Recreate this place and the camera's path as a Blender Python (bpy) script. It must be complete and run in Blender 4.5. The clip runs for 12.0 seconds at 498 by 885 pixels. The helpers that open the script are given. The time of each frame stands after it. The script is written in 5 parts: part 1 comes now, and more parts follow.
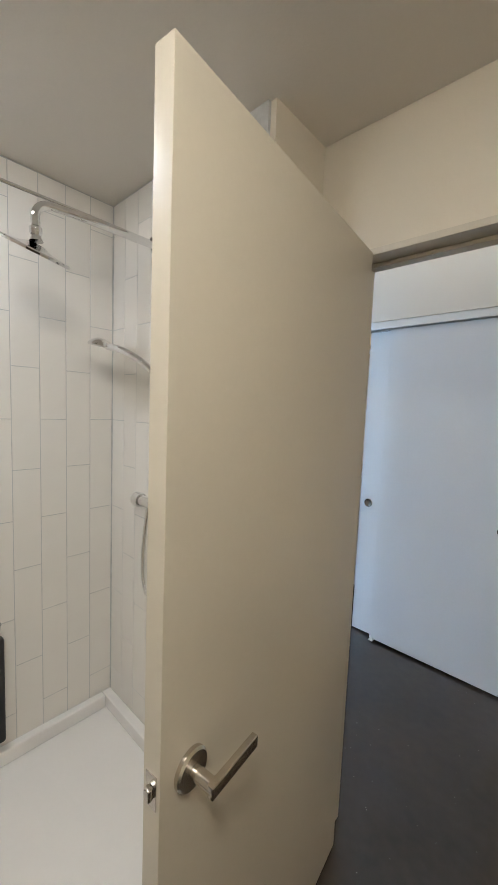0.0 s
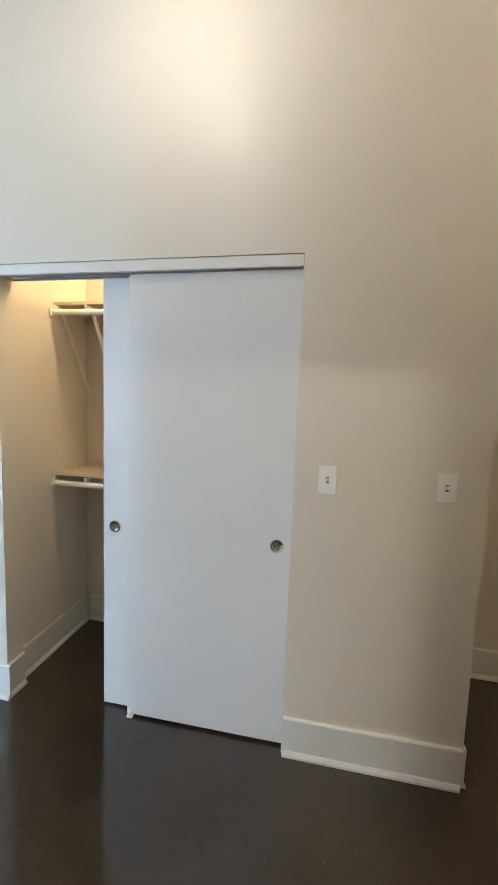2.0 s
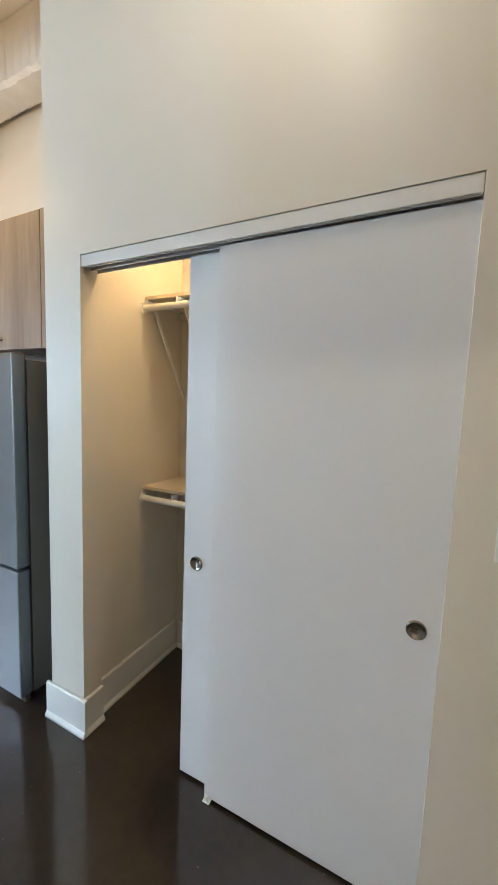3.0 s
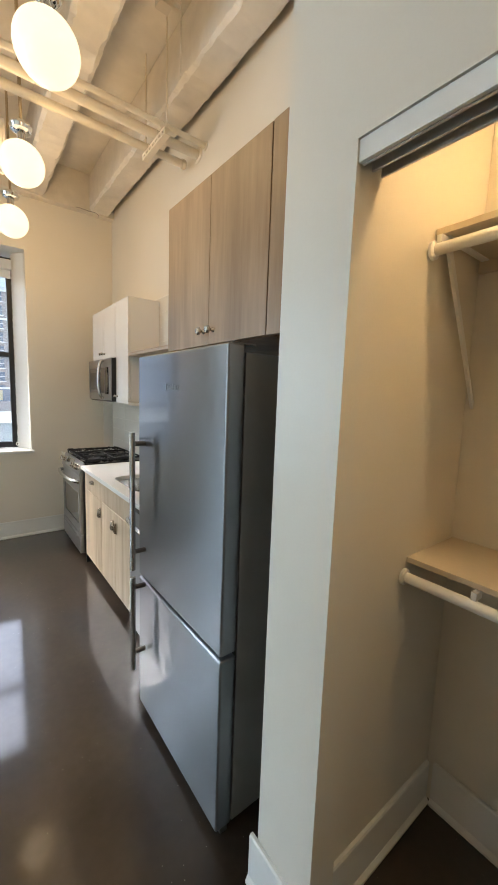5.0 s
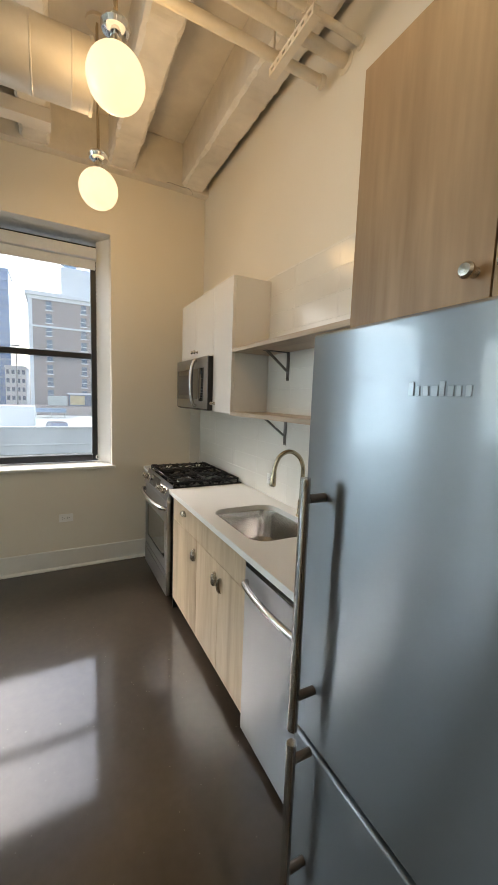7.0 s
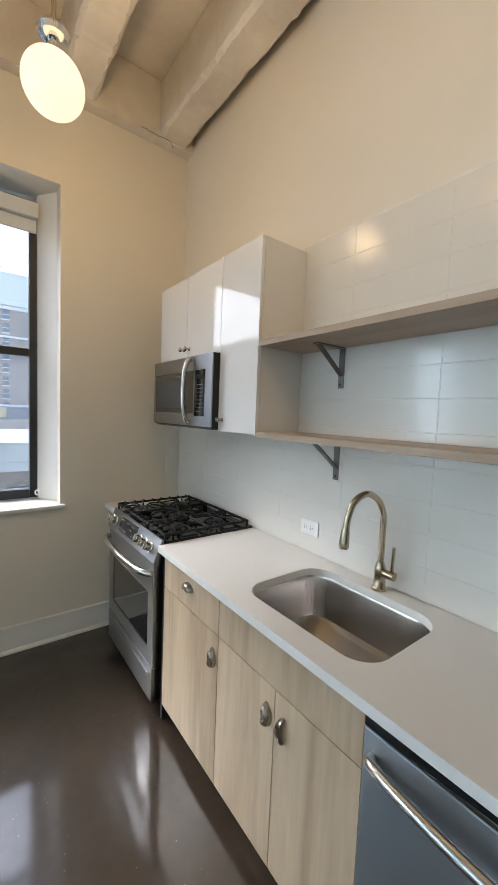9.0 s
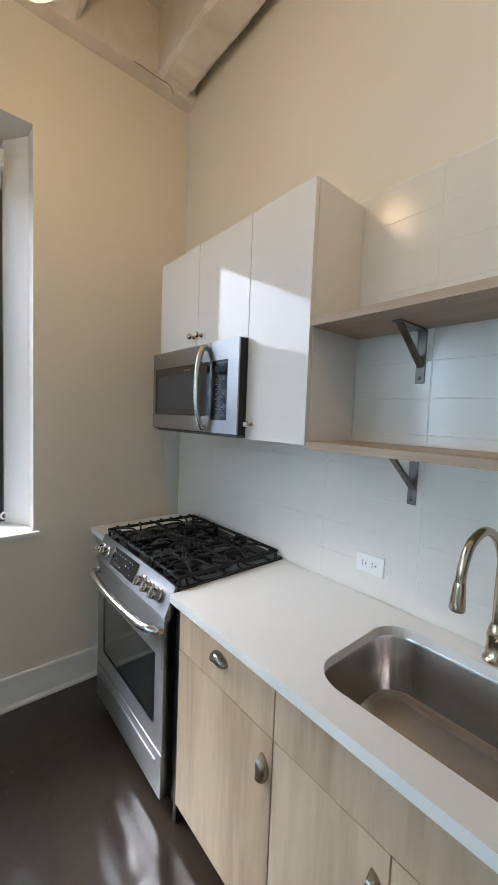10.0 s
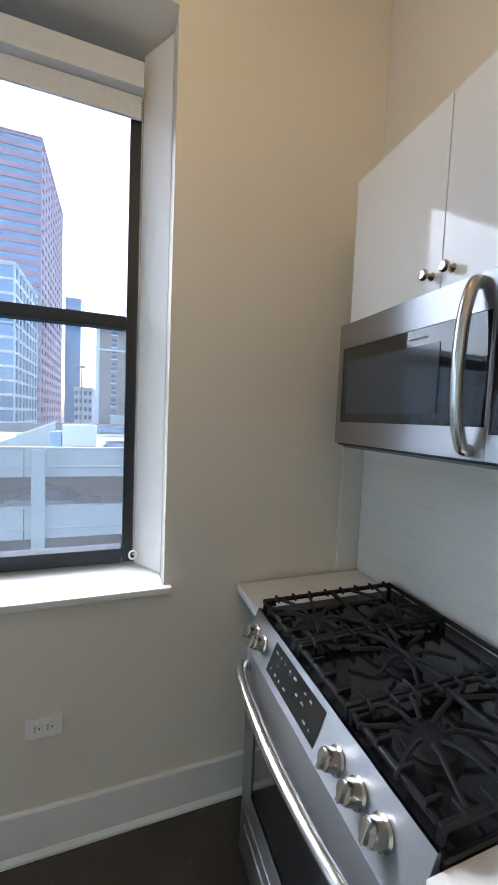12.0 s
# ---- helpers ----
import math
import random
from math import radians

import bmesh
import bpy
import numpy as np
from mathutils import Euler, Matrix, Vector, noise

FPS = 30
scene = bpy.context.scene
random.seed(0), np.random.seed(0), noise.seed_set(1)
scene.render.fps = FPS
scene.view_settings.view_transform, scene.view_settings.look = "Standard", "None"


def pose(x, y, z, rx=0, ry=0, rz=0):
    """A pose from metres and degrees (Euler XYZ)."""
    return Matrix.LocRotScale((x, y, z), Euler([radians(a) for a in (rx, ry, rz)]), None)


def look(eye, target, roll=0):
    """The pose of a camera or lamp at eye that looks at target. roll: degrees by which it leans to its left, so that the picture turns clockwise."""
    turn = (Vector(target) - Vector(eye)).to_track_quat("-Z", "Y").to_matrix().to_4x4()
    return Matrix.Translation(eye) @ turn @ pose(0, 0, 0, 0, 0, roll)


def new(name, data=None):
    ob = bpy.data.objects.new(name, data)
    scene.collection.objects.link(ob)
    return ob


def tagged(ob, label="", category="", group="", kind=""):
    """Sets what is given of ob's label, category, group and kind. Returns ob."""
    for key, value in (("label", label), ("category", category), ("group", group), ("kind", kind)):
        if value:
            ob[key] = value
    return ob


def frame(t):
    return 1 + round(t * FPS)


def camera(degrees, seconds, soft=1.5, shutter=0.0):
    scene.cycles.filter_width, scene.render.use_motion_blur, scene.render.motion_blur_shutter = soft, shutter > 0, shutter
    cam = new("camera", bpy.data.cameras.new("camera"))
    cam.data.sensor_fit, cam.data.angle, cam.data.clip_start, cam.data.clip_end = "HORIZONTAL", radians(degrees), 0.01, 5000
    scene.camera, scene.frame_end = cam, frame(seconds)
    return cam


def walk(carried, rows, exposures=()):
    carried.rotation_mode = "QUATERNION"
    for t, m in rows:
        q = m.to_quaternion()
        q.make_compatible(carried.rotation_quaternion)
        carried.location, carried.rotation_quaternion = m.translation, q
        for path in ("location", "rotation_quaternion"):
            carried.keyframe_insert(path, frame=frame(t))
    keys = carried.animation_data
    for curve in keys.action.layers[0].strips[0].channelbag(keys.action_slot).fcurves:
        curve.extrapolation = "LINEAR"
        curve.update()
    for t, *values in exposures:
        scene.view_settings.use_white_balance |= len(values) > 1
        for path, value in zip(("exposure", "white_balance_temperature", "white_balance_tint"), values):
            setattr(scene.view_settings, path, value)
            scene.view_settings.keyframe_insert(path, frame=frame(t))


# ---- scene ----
cam = camera(67.8, 12.0)
PATH = [
    (0, (5.62, -3.045, 1.538), (4.274, -1.577, 1.359), 2.3),
    (0.5, (5.647, -2.891, 1.525), (4.877, -1.053, 1.35), 1.9),
    (1, (5.658, -2.694, 1.533), (5.231, -0.749, 1.341), 1.8),
    (1.5, (5.57, -2.461, 1.526), (5.213, -0.503, 1.335), 2.0),
    (2, (5.47, -2.219, 1.527), (5.113, -0.261, 1.332), 2.1),
    (2.5, (5.404, -1.969, 1.543), (4.992, -0.022, 1.35), 2.2),
    (3, (5.325, -1.787, 1.555), (4.439, -0.006, 1.347), 2.2),
    (3.2, (5.286, -1.729, 1.565), (4.191, -0.071, 1.343), 1.9),
    (4.8, (4.636, -1.384, 1.584), (3.14, -0.079, 1.342), 2.1),
    (5, (4.537, -1.382, 1.584), (2.962, -0.174, 1.339), 2.0),
    (5.5, (4.282, -1.383, 1.58), (2.583, -0.355, 1.335), 2.2),
    (6, (4.052, -1.342, 1.596), (2.312, -0.389, 1.35), 1.9),
    (6.5, (3.835, -1.312, 1.588), (2.08, -0.383, 1.352), 2.0),
    (7, (3.619, -1.311, 1.583), (1.862, -0.383, 1.355), 2.0),
    (7.2, (3.53, -1.319, 1.567), (1.778, -0.379, 1.352), 2.1),
    (9, (2.697, -1.32, 1.576), (1.108, -0.114, 1.43), 2.3),
    (9.5, (2.431, -1.287, 1.573), (0.893, -0.015, 1.437), 2.2),
    (10, (2.191, -1.239, 1.576), (0.676, 0.06, 1.442), 2.2),
    (10.5, (1.957, -1.194, 1.574), (0.451, 0.115, 1.443), 2.3),
    (11, (1.76, -1.144, 1.576), (0.262, 0.175, 1.445), 2.3),
    (11.5, (1.57, -1.055, 1.588), (-0.038, 0.128, 1.464), 2.3),
    (12, (1.381, -1.017, 1.573), (-0.497, -0.343, 1.444), 2.4),
]
EXPOSURES = [(0.0, 2.60, 5450, 10), (0.5, 3.03, 5950, 10), (1.5, 2.98, 5850, 10), (2.5, 2.76, 6050, 10), (3.5, 2.62, 6350, 10), (4.8, 2.45, 6800, 10),
    (5.8, 2.27, 6500, 10), (6.6, 2.10, 6950, 10), (7.2, 2.05, 7400, 10), (9.0, 2.13, 6450, 10), (10.5, 2.07, 5950, 10), (11.3, 2.03, 5750, 10), (12.0, 2.03, 5850, 10)]
walk(cam, [(t, look(eye, target, roll)) for t, eye, target, roll in PATH], EXPOSURES)

# world, sun and large lights
world = bpy.data.worlds.new("sky")
scene.world = world
world.use_nodes = True
wn = world.node_tree.nodes
sky = wn.new("ShaderNodeTexSky")
sky.sky_type, sky.sun_disc = "NISHITA", False
sky.sun_elevation, sky.sun_rotation = radians(47), radians(-125)
sky.dust_density, sky.air_density, sky.ozone_density = 3.5, 1.3, 5.0
wn["Background"].inputs["Strength"].default_value = 0.15
world.node_tree.links.new(sky.outputs[0], wn["Background"].inputs["Color"])
sun = new("sun", bpy.data.lights.new("sun", "SUN"))
sun.data.energy, sun.data.angle, sun.data.color = 0.5, radians(30), (0.88, 0.94, 1.0)
sun.matrix_world = look((-27.9, -19.6, 36.6), (0, 0, 0))


def window_light(name, y0, y1, z0, z1, watts):
    """Daylight standing in the opening of a window in the west wall."""
    lamp = bpy.data.lights.new(name, "AREA")
    lamp.shape, lamp.size, lamp.size_y = "RECTANGLE", y1 - y0, z1 - z0
    lamp.energy, lamp.color = watts, (0.55, 0.79, 1.0)
    ob = new(name, lamp)
    c = (-0.30, (y0 + y1) / 2, (z0 + z1) / 2)
    ob.matrix_world = look(c, (c[0] + 1, c[1], c[2]))
    return ob


window_light("window_daylight_2", -5.2, -3.65, 1.0, 2.75, 15.0)
# fill lamp in the unseen third window, added to brighten the room
window_light("added_fill_3", -8.0, -6.4, 1.0, 2.75, 15.0)
for cx in (1.05, 2.85):
    # fill lamps in two unseen, added south openings, for the cabinet fronts
    lamp = window_light("added_south_fill", -0.7, 0.7, 1.0, 2.75, 6.0)
    lamp.matrix_world = look((cx, -9.62, 1.875), (cx, -8.6, 1.875))

# ---- materials ----
def mat(name, colour, rough=0.5, metal=0.0, vary=0.12, scale=3.0, bump=0.0, fine=60.0, stretch=(1, 1, 1), coat=0.0, emit=None, spec=0.5):
    """A painted, metal or stone surface: two scales of colour variation, uneven gloss and fine relief."""
    m = bpy.data.materials.new(name)
    m.use_nodes = True
    nt = m.node_tree
    b = nt.nodes["Principled BSDF"]
    b.inputs["Roughness"].default_value, b.inputs["Metallic"].default_value = rough, metal
    b.inputs["Specular IOR Level"].default_value = spec
    b.inputs["Coat Weight"].default_value, b.inputs["Coat Roughness"].default_value = coat, 0.05
    tc, mp = nt.nodes.new("ShaderNodeTexCoord"), nt.nodes.new("ShaderNodeMapping")
    mp.inputs["Scale"].default_value = stretch
    nt.links.new(tc.outputs["Object"], mp.inputs["Vector"])
    n1, n2 = nt.nodes.new("ShaderNodeTexNoise"), nt.nodes.new("ShaderNodeTexNoise")
    n1.inputs["Scale"].default_value, n2.inputs["Scale"].default_value = scale, fine
    n1.inputs["Detail"].default_value = n2.inputs["Detail"].default_value = 4
    for n in (n1, n2):
        nt.links.new(mp.outputs[0], n.inputs["Vector"])
    mix = nt.nodes.new("ShaderNodeMath")
    mix.operation = "MULTIPLY_ADD"
    mix.inputs[1].default_value = 0.35
    nt.links.new(n2.outputs[0], mix.inputs[0])
    nt.links.new(n1.outputs[0], mix.inputs[2])
    ramp = nt.nodes.new("ShaderNodeValToRGB")
    lo, hi = ramp.color_ramp.elements
    lo.position, hi.position = 0.42, 0.92
    lo.color = (*[c * (1 - vary) for c in colour], 1)
    hi.color = (*[min(1, c * (1 + vary)) for c in colour], 1)
    nt.links.new(mix.outputs[0], ramp.inputs[0])
    nt.links.new(ramp.outputs[0], b.inputs["Base Color"])
    rr = nt.nodes.new("ShaderNodeMapRange")
    rr.inputs["To Min"].default_value, rr.inputs["To Max"].default_value = rough * 0.85, min(1, rough * 1.2)
    nt.links.new(n1.outputs[0], rr.inputs[0])
    nt.links.new(rr.outputs[0], b.inputs["Roughness"])
    if bump:
        bp = nt.nodes.new("ShaderNodeBump")
        bp.inputs["Strength"].default_value, bp.inputs["Distance"].default_value = bump, 0.004
        nt.links.new(n2.outputs[0], bp.inputs["Height"])
        nt.links.new(bp.outputs[0], b.inputs["Normal"])
    if emit:
        b.inputs["Emission Color"].default_value, b.inputs["Emission Strength"].default_value = (*emit[0], 1), emit[1]
    return m


def wood(name, dark, light, rough=0.45, axis=2):
    """Laminate with long grain streaks along one axis, and broad lighter and darker boards of figure."""
    m = bpy.data.materials.new(name)
    m.use_nodes = True
    nt = m.node_tree
    b = nt.nodes["Principled BSDF"]
    tc, mp, oi = (nt.nodes.new("ShaderNode" + k) for k in ("TexCoord", "Mapping", "ObjectInfo"))
    add = nt.nodes.new("ShaderNodeVectorMath")
    add.operation = "MULTIPLY_ADD"
    add.inputs[1].default_value = (7, 3, 9)
    nt.links.new(oi.outputs["Random"], add.inputs[0])
    nt.links.new(tc.outputs["Object"], add.inputs[2])
    s = [6.5, 6.5, 6.5]
    s[axis] = 0.55
    mp.inputs["Scale"].default_value = s
    nt.links.new(add.outputs[0], mp.inputs["Vector"])
    n1, n2 = nt.nodes.new("ShaderNodeTexNoise"), nt.nodes.new("ShaderNodeTexNoise")
    n1.inputs["Scale"].default_value, n1.inputs["Detail"].default_value, n1.inputs["Distortion"].default_value = 1.0, 3, 0.6
    n2.inputs["Scale"].default_value, n2.inputs["Detail"].default_value = 9.0, 6
    for n in (n1, n2):
        nt.links.new(mp.outputs[0], n.inputs["Vector"])
    mix = nt.nodes.new("ShaderNodeMath")
    mix.operation = "MULTIPLY_ADD"
    mix.inputs[1].default_value = 0.3
    nt.links.new(n2.outputs[0], mix.inputs[0])
    nt.links.new(n1.outputs[0], mix.inputs[2])
    ramp = nt.nodes.new("ShaderNodeValToRGB")
    lo, hi = ramp.color_ramp.elements
    lo.position, hi.position, lo.color, hi.color = 0.46, 0.82, (*dark, 1), (*light, 1)
    nt.links.new(mix.outputs[0], ramp.inputs[0])
    nt.links.new(ramp.outputs[0], b.inputs["Base Color"])
    b.inputs["Roughness"].default_value = rough
    bp = nt.nodes.new("ShaderNodeBump")
    bp.inputs["Strength"].default_value, bp.inputs["Distance"].default_value = 0.12, 0.002
    nt.links.new(n2.outputs[0], bp.inputs["Height"])
    nt.links.new(bp.outputs[0], b.inputs["Normal"])
    return m


def stained_concrete():
    """Dark brown stained and sealed concrete with blotches, worn specks and an uneven gloss."""
    m = mat("stained_concrete", (0.029, 0.020, 0.0135), rough=0.34, coat=1.0, spec=0.2, vary=0.45, scale=1.6, bump=0.05, fine=22.0)
    nt = m.node_tree
    b = nt.nodes["Principled BSDF"]
    b.inputs["Coat Roughness"].default_value, b.inputs["Coat IOR"].default_value = 0.09, 1.66
    tc, vo = nt.nodes.new("ShaderNodeTexCoord"), nt.nodes.new("ShaderNodeTexVoronoi")
    vo.inputs["Scale"].default_value = 27
    nt.links.new(tc.outputs["Object"], vo.inputs["Vector"])
    mr = nt.nodes.new("ShaderNodeMapRange")
    mr.inputs["From Min"].default_value, mr.inputs["From Max"].default_value = 0.07, 0.03
    mr.inputs["To Min"].default_value, mr.inputs["To Max"].default_value = 0, 0.8
    nt.links.new(vo.outputs["Distance"], mr.inputs[0])
    gate, far = nt.nodes.new("ShaderNodeTexNoise"), nt.nodes.new("ShaderNodeMapRange")
    gate.inputs["Scale"].default_value = 3.1
    far.inputs["From Min"].default_value, far.inputs["From Max"].default_value = 0.47, 0.57
    nt.links.new(tc.outputs["Object"], gate.inputs["Vector"])
    nt.links.new(gate.outputs[0], far.inputs[0])
    mul = nt.nodes.new("ShaderNodeMath")
    mul.operation = "MULTIPLY"
    nt.links.new(mr.outputs[0], mul.inputs[0])
    nt.links.new(far.outputs[0], mul.inputs[1])
    mx = nt.nodes.new("ShaderNodeMixRGB")
    mx.inputs[2].default_value = (0.24, 0.215, 0.18, 1)
    old = b.inputs["Base Color"].links[0].from_socket
    nt.links.new(mul.outputs[0], mx.inputs[0])
    nt.links.new(old, mx.inputs[1])
    nt.links.new(mx.outputs[0], b.inputs["Base Color"])
    return m


def glass_mat(name, tint=(1, 1, 1), rough=0.0, haze=0.0):
    m = bpy.data.materials.new(name)
    m.use_nodes = True
    b = m.node_tree.nodes["Principled BSDF"]
    b.inputs["Base Color"].default_value, b.inputs["Roughness"].default_value = (*tint, 1), rough
    b.inputs["Transmission Weight"].default_value, b.inputs["IOR"].default_value = 1.0, 1.01
    if haze:
        # a pale veil mixed into the pane, for the hazy light outside
        nt = m.node_tree
        tr, mx = nt.nodes.new("ShaderNodeBsdfTranslucent"), nt.nodes.new("ShaderNodeMixShader")
        mx.inputs[0].default_value = haze
        nt.links.new(b.outputs[0], mx.inputs[1])
        nt.links.new(tr.outputs[0], mx.inputs[2])
        nt.links.new(mx.outputs[0], nt.nodes["Material Output"].inputs[0])
    return m


def brushed(name, colour, rough, grain=0.0, lacquer=0.0):
    m = mat(name, colour, rough=rough, metal=1.0, vary=0.025, scale=1.2, bump=0.0, fine=90.0, coat=lacquer)
    nt = m.node_tree
    b = nt.nodes["Principled BSDF"]
    b.inputs["Anisotropic"].default_value = grain
    up = nt.nodes.new("ShaderNodeCombineXYZ")
    up.inputs[2].default_value = 1.0
    if grain:
        nt.links.new(up.outputs[0], b.inputs["Tangent"])
    return m


CONCRETE = stained_concrete()
WALL = mat("wall_paint", (0.76, 0.71, 0.622), rough=0.42, vary=0.03, scale=1.2, bump=0.10, fine=140)
BATH = mat("bathroom_paint", (0.68, 0.62, 0.51), rough=0.38, vary=0.03, scale=1.2, bump=0.10, fine=140)
CEIL = mat("painted_concrete", (0.70, 0.66, 0.60), rough=0.6, vary=0.16, scale=2.5, bump=1.0, fine=9)
CEIL_FLAT = mat("ceiling_paint", (0.68, 0.64, 0.58), rough=0.6, vary=0.03, scale=1.0, bump=0.1, fine=120)
TRIM = mat("trim_paint", (0.78, 0.77, 0.74), rough=0.36, vary=0.03, scale=2, bump=0.05, fine=50)
DOORP = mat("door_paint", (0.76, 0.76, 0.76), rough=0.4, vary=0.03, scale=1.5, bump=0.06, fine=80)
BDOOR = mat("bathroom_door_paint", (0.56, 0.51, 0.41), rough=0.35, vary=0.03, scale=1.5, bump=0.06, fine=80)
FRAMEP = mat("door_frame_paint", (0.58, 0.53, 0.44), rough=0.35, vary=0.04, scale=3, bump=0.04, fine=60)
GLOSS = mat("gloss_white_laminate", (0.80, 0.785, 0.765), rough=0.06, vary=0.015, scale=1, coat=0.15)
TILE = mat("white_glazed_tile", (0.77, 0.742, 0.688), rough=0.15, vary=0.03, scale=1.7, bump=0.03, fine=8)
GROUT = mat("grout", (0.77, 0.742, 0.688), rough=0.8, vary=0.1, scale=20, bump=0.2)
SGROUT = mat("shower_grout", (0.50, 0.50, 0.49), rough=0.8, vary=0.15, scale=20, bump=0.2)
QUARTZ = mat("white_quartz", (0.74, 0.735, 0.715), rough=0.35, vary=0.015, scale=5, bump=0.0, fine=180)
OAK = wood("pale_oak_laminate", (0.35, 0.25, 0.16), (0.56, 0.435, 0.305))
# oak with the pendants' warm light put into its colour
OAK_LAMPLIT = wood("lamplit_oak_laminate", (0.26, 0.150, 0.072), (0.45, 0.29, 0.160))
SHELFW = wood("shelf_laminate", (0.36, 0.27, 0.19), (0.52, 0.41, 0.30), axis=0)
CSHELF = mat("painted_shelf_board", (0.68, 0.58, 0.44), rough=0.5, vary=0.05, scale=4, bump=0.1)
STEEL = brushed("brushed_steel", (0.335, 0.345, 0.36), 0.31, 0.88)
# lacquered steel, its colour darkened for the dimmer light on the refrigerator
FSTEEL_DIM = brushed("dimmed_coated_steel", (0.25, 0.26, 0.278), 0.31, 0.93, 0.6)
STEELH = brushed("brushed_steel_rail", (0.60, 0.58, 0.55), 0.21)
SINKM = brushed("sink_steel", (0.58, 0.55, 0.52), 0.22)
CHROME = mat("chrome", (0.75, 0.75, 0.75), rough=0.06, metal=1.0, vary=0.02)
DNICKEL = mat("dull_nickel", (0.34, 0.32, 0.29), rough=0.24, metal=1.0, vary=0.08)
NICKEL = mat("satin_nickel", (0.58, 0.54, 0.48), rough=0.22, metal=1.0, vary=0.05)
BRASS = mat("champagne_metal", (0.52, 0.44, 0.32), rough=0.2, metal=1.0, vary=0.05)
IRON = mat("cast_iron", (0.010, 0.010, 0.012), rough=0.5, spec=0.3, vary=0.3, scale=20, bump=0.3, fine=120)
ENAMEL = mat("black_enamel", (0.008, 0.008, 0.009), rough=0.12, vary=0.2, scale=6)
BLACK = mat("black_plastic", (0.012, 0.012, 0.013), rough=0.4, vary=0.2, scale=8)
BLACKG = mat("black_glass", (0.010, 0.011, 0.012), rough=0.03, vary=0.1, scale=2, coat=0.6)
DGREY = mat("dark_grey_metal", (0.16, 0.15, 0.145), rough=0.4, metal=0.6, vary=0.12, scale=8)
FSIDE = mat("grey_painted_steel", (0.19, 0.185, 0.18), rough=0.35, metal=0.3, vary=0.06, scale=3)
BRACKET = mat("raw_steel", (0.18, 0.165, 0.15), rough=0.35, metal=0.9, vary=0.25, scale=18)
WFRAME = mat("black_window_frame", (0.014, 0.017, 0.024), rough=0.5, vary=0.15, scale=6)
# the outdoor haze is put into the pane itself
GLASS = glass_mat("window_glass", haze=0.045)
PLASTIC = mat("white_plastic", (0.88, 0.87, 0.85), rough=0.36, vary=0.02)
SLOT = mat("dark_slot", (0.05, 0.05, 0.05), rough=0.6, vary=0.1)
BLIND = mat("blind_fabric", (0.66, 0.68, 0.70), rough=0.8, vary=0.04, scale=40, bump=0.2, fine=300)
ACRYLIC = mat("white_acrylic", (0.80, 0.78, 0.75), rough=0.2, vary=0.02, scale=2, coat=0.3)
PIPE = mat("painted_pipe", (0.72, 0.66, 0.56), rough=0.4, vary=0.06, scale=6, bump=0.1)
DUCT = mat("painted_duct", (0.66, 0.62, 0.56), rough=0.35, metal=0.2, vary=0.05, scale=3)
ALU = mat("aluminium_track", (0.62, 0.62, 0.61), rough=0.45, metal=0.7, vary=0.06)
OPAL = mat("opal_glass", (0.6, 0.56, 0.50), rough=0.25, vary=0.01, emit=((1.0, 0.74, 0.46), 0.30))
OPAL_HALL = mat("opal_glass_neutral", (0.9, 0.88, 0.84), rough=0.25, vary=0.01, emit=((1.0, 0.86, 0.68), 0.42))
BULB = mat("lamp_diffuser", (0.9, 0.86, 0.78), rough=0.4, vary=0.01, emit=((1.0, 0.86, 0.66), 15.0))
CBULB = mat("closet_lamp_diffuser", (0.9, 0.86, 0.78), rough=0.4, vary=0.01, emit=((1.0, 0.70, 0.36), 21.0))
ICON = mat("grey_print", (0.22, 0.23, 0.24), rough=0.5, vary=0.05)

# ---- building helpers ----
ORIGIN = {}


def bm_new():
    return bmesh.new()


def bx(bm, x0, x1, y0, y1, z0, z1, bevel=0.0, seg=2):
    """A box between two corners, with rounded edges if bevel is given."""
    r = bmesh.ops.create_cube(bm, size=1.0, matrix=Matrix.LocRotScale(((x0 + x1) / 2, (y0 + y1) / 2, (z0 + z1) / 2), None, (abs(x1 - x0), abs(y1 - y0), abs(z1 - z0))))
    if bevel:
        es = list({e for v in r["verts"] for e in v.link_edges})
        bmesh.ops.bevel(bm, geom=es, offset=bevel, segments=seg, affect="EDGES", profile=0.5)
    return bm


def rod(bm, a, b, r, r2=None, n=16):
    """A solid round bar from a to b."""
    a, b = Vector(a), Vector(b)
    m = Matrix.Translation((a + b) / 2) @ (b - a).to_track_quat("Z", "Y").to_matrix().to_4x4()
    bmesh.ops.create_cone(bm, cap_ends=True, segments=n, radius1=r, radius2=r if r2 is None else r2, depth=(b - a).length, matrix=m)
    return bm


def ball(bm, c, r, sx=1, sy=1, sz=1, u=32, v=16):
    bmesh.ops.create_uvsphere(bm, u_segments=u, v_segments=v, radius=r, matrix=Matrix.LocRotScale(c, None, (sx, sy, sz)))
    return bm


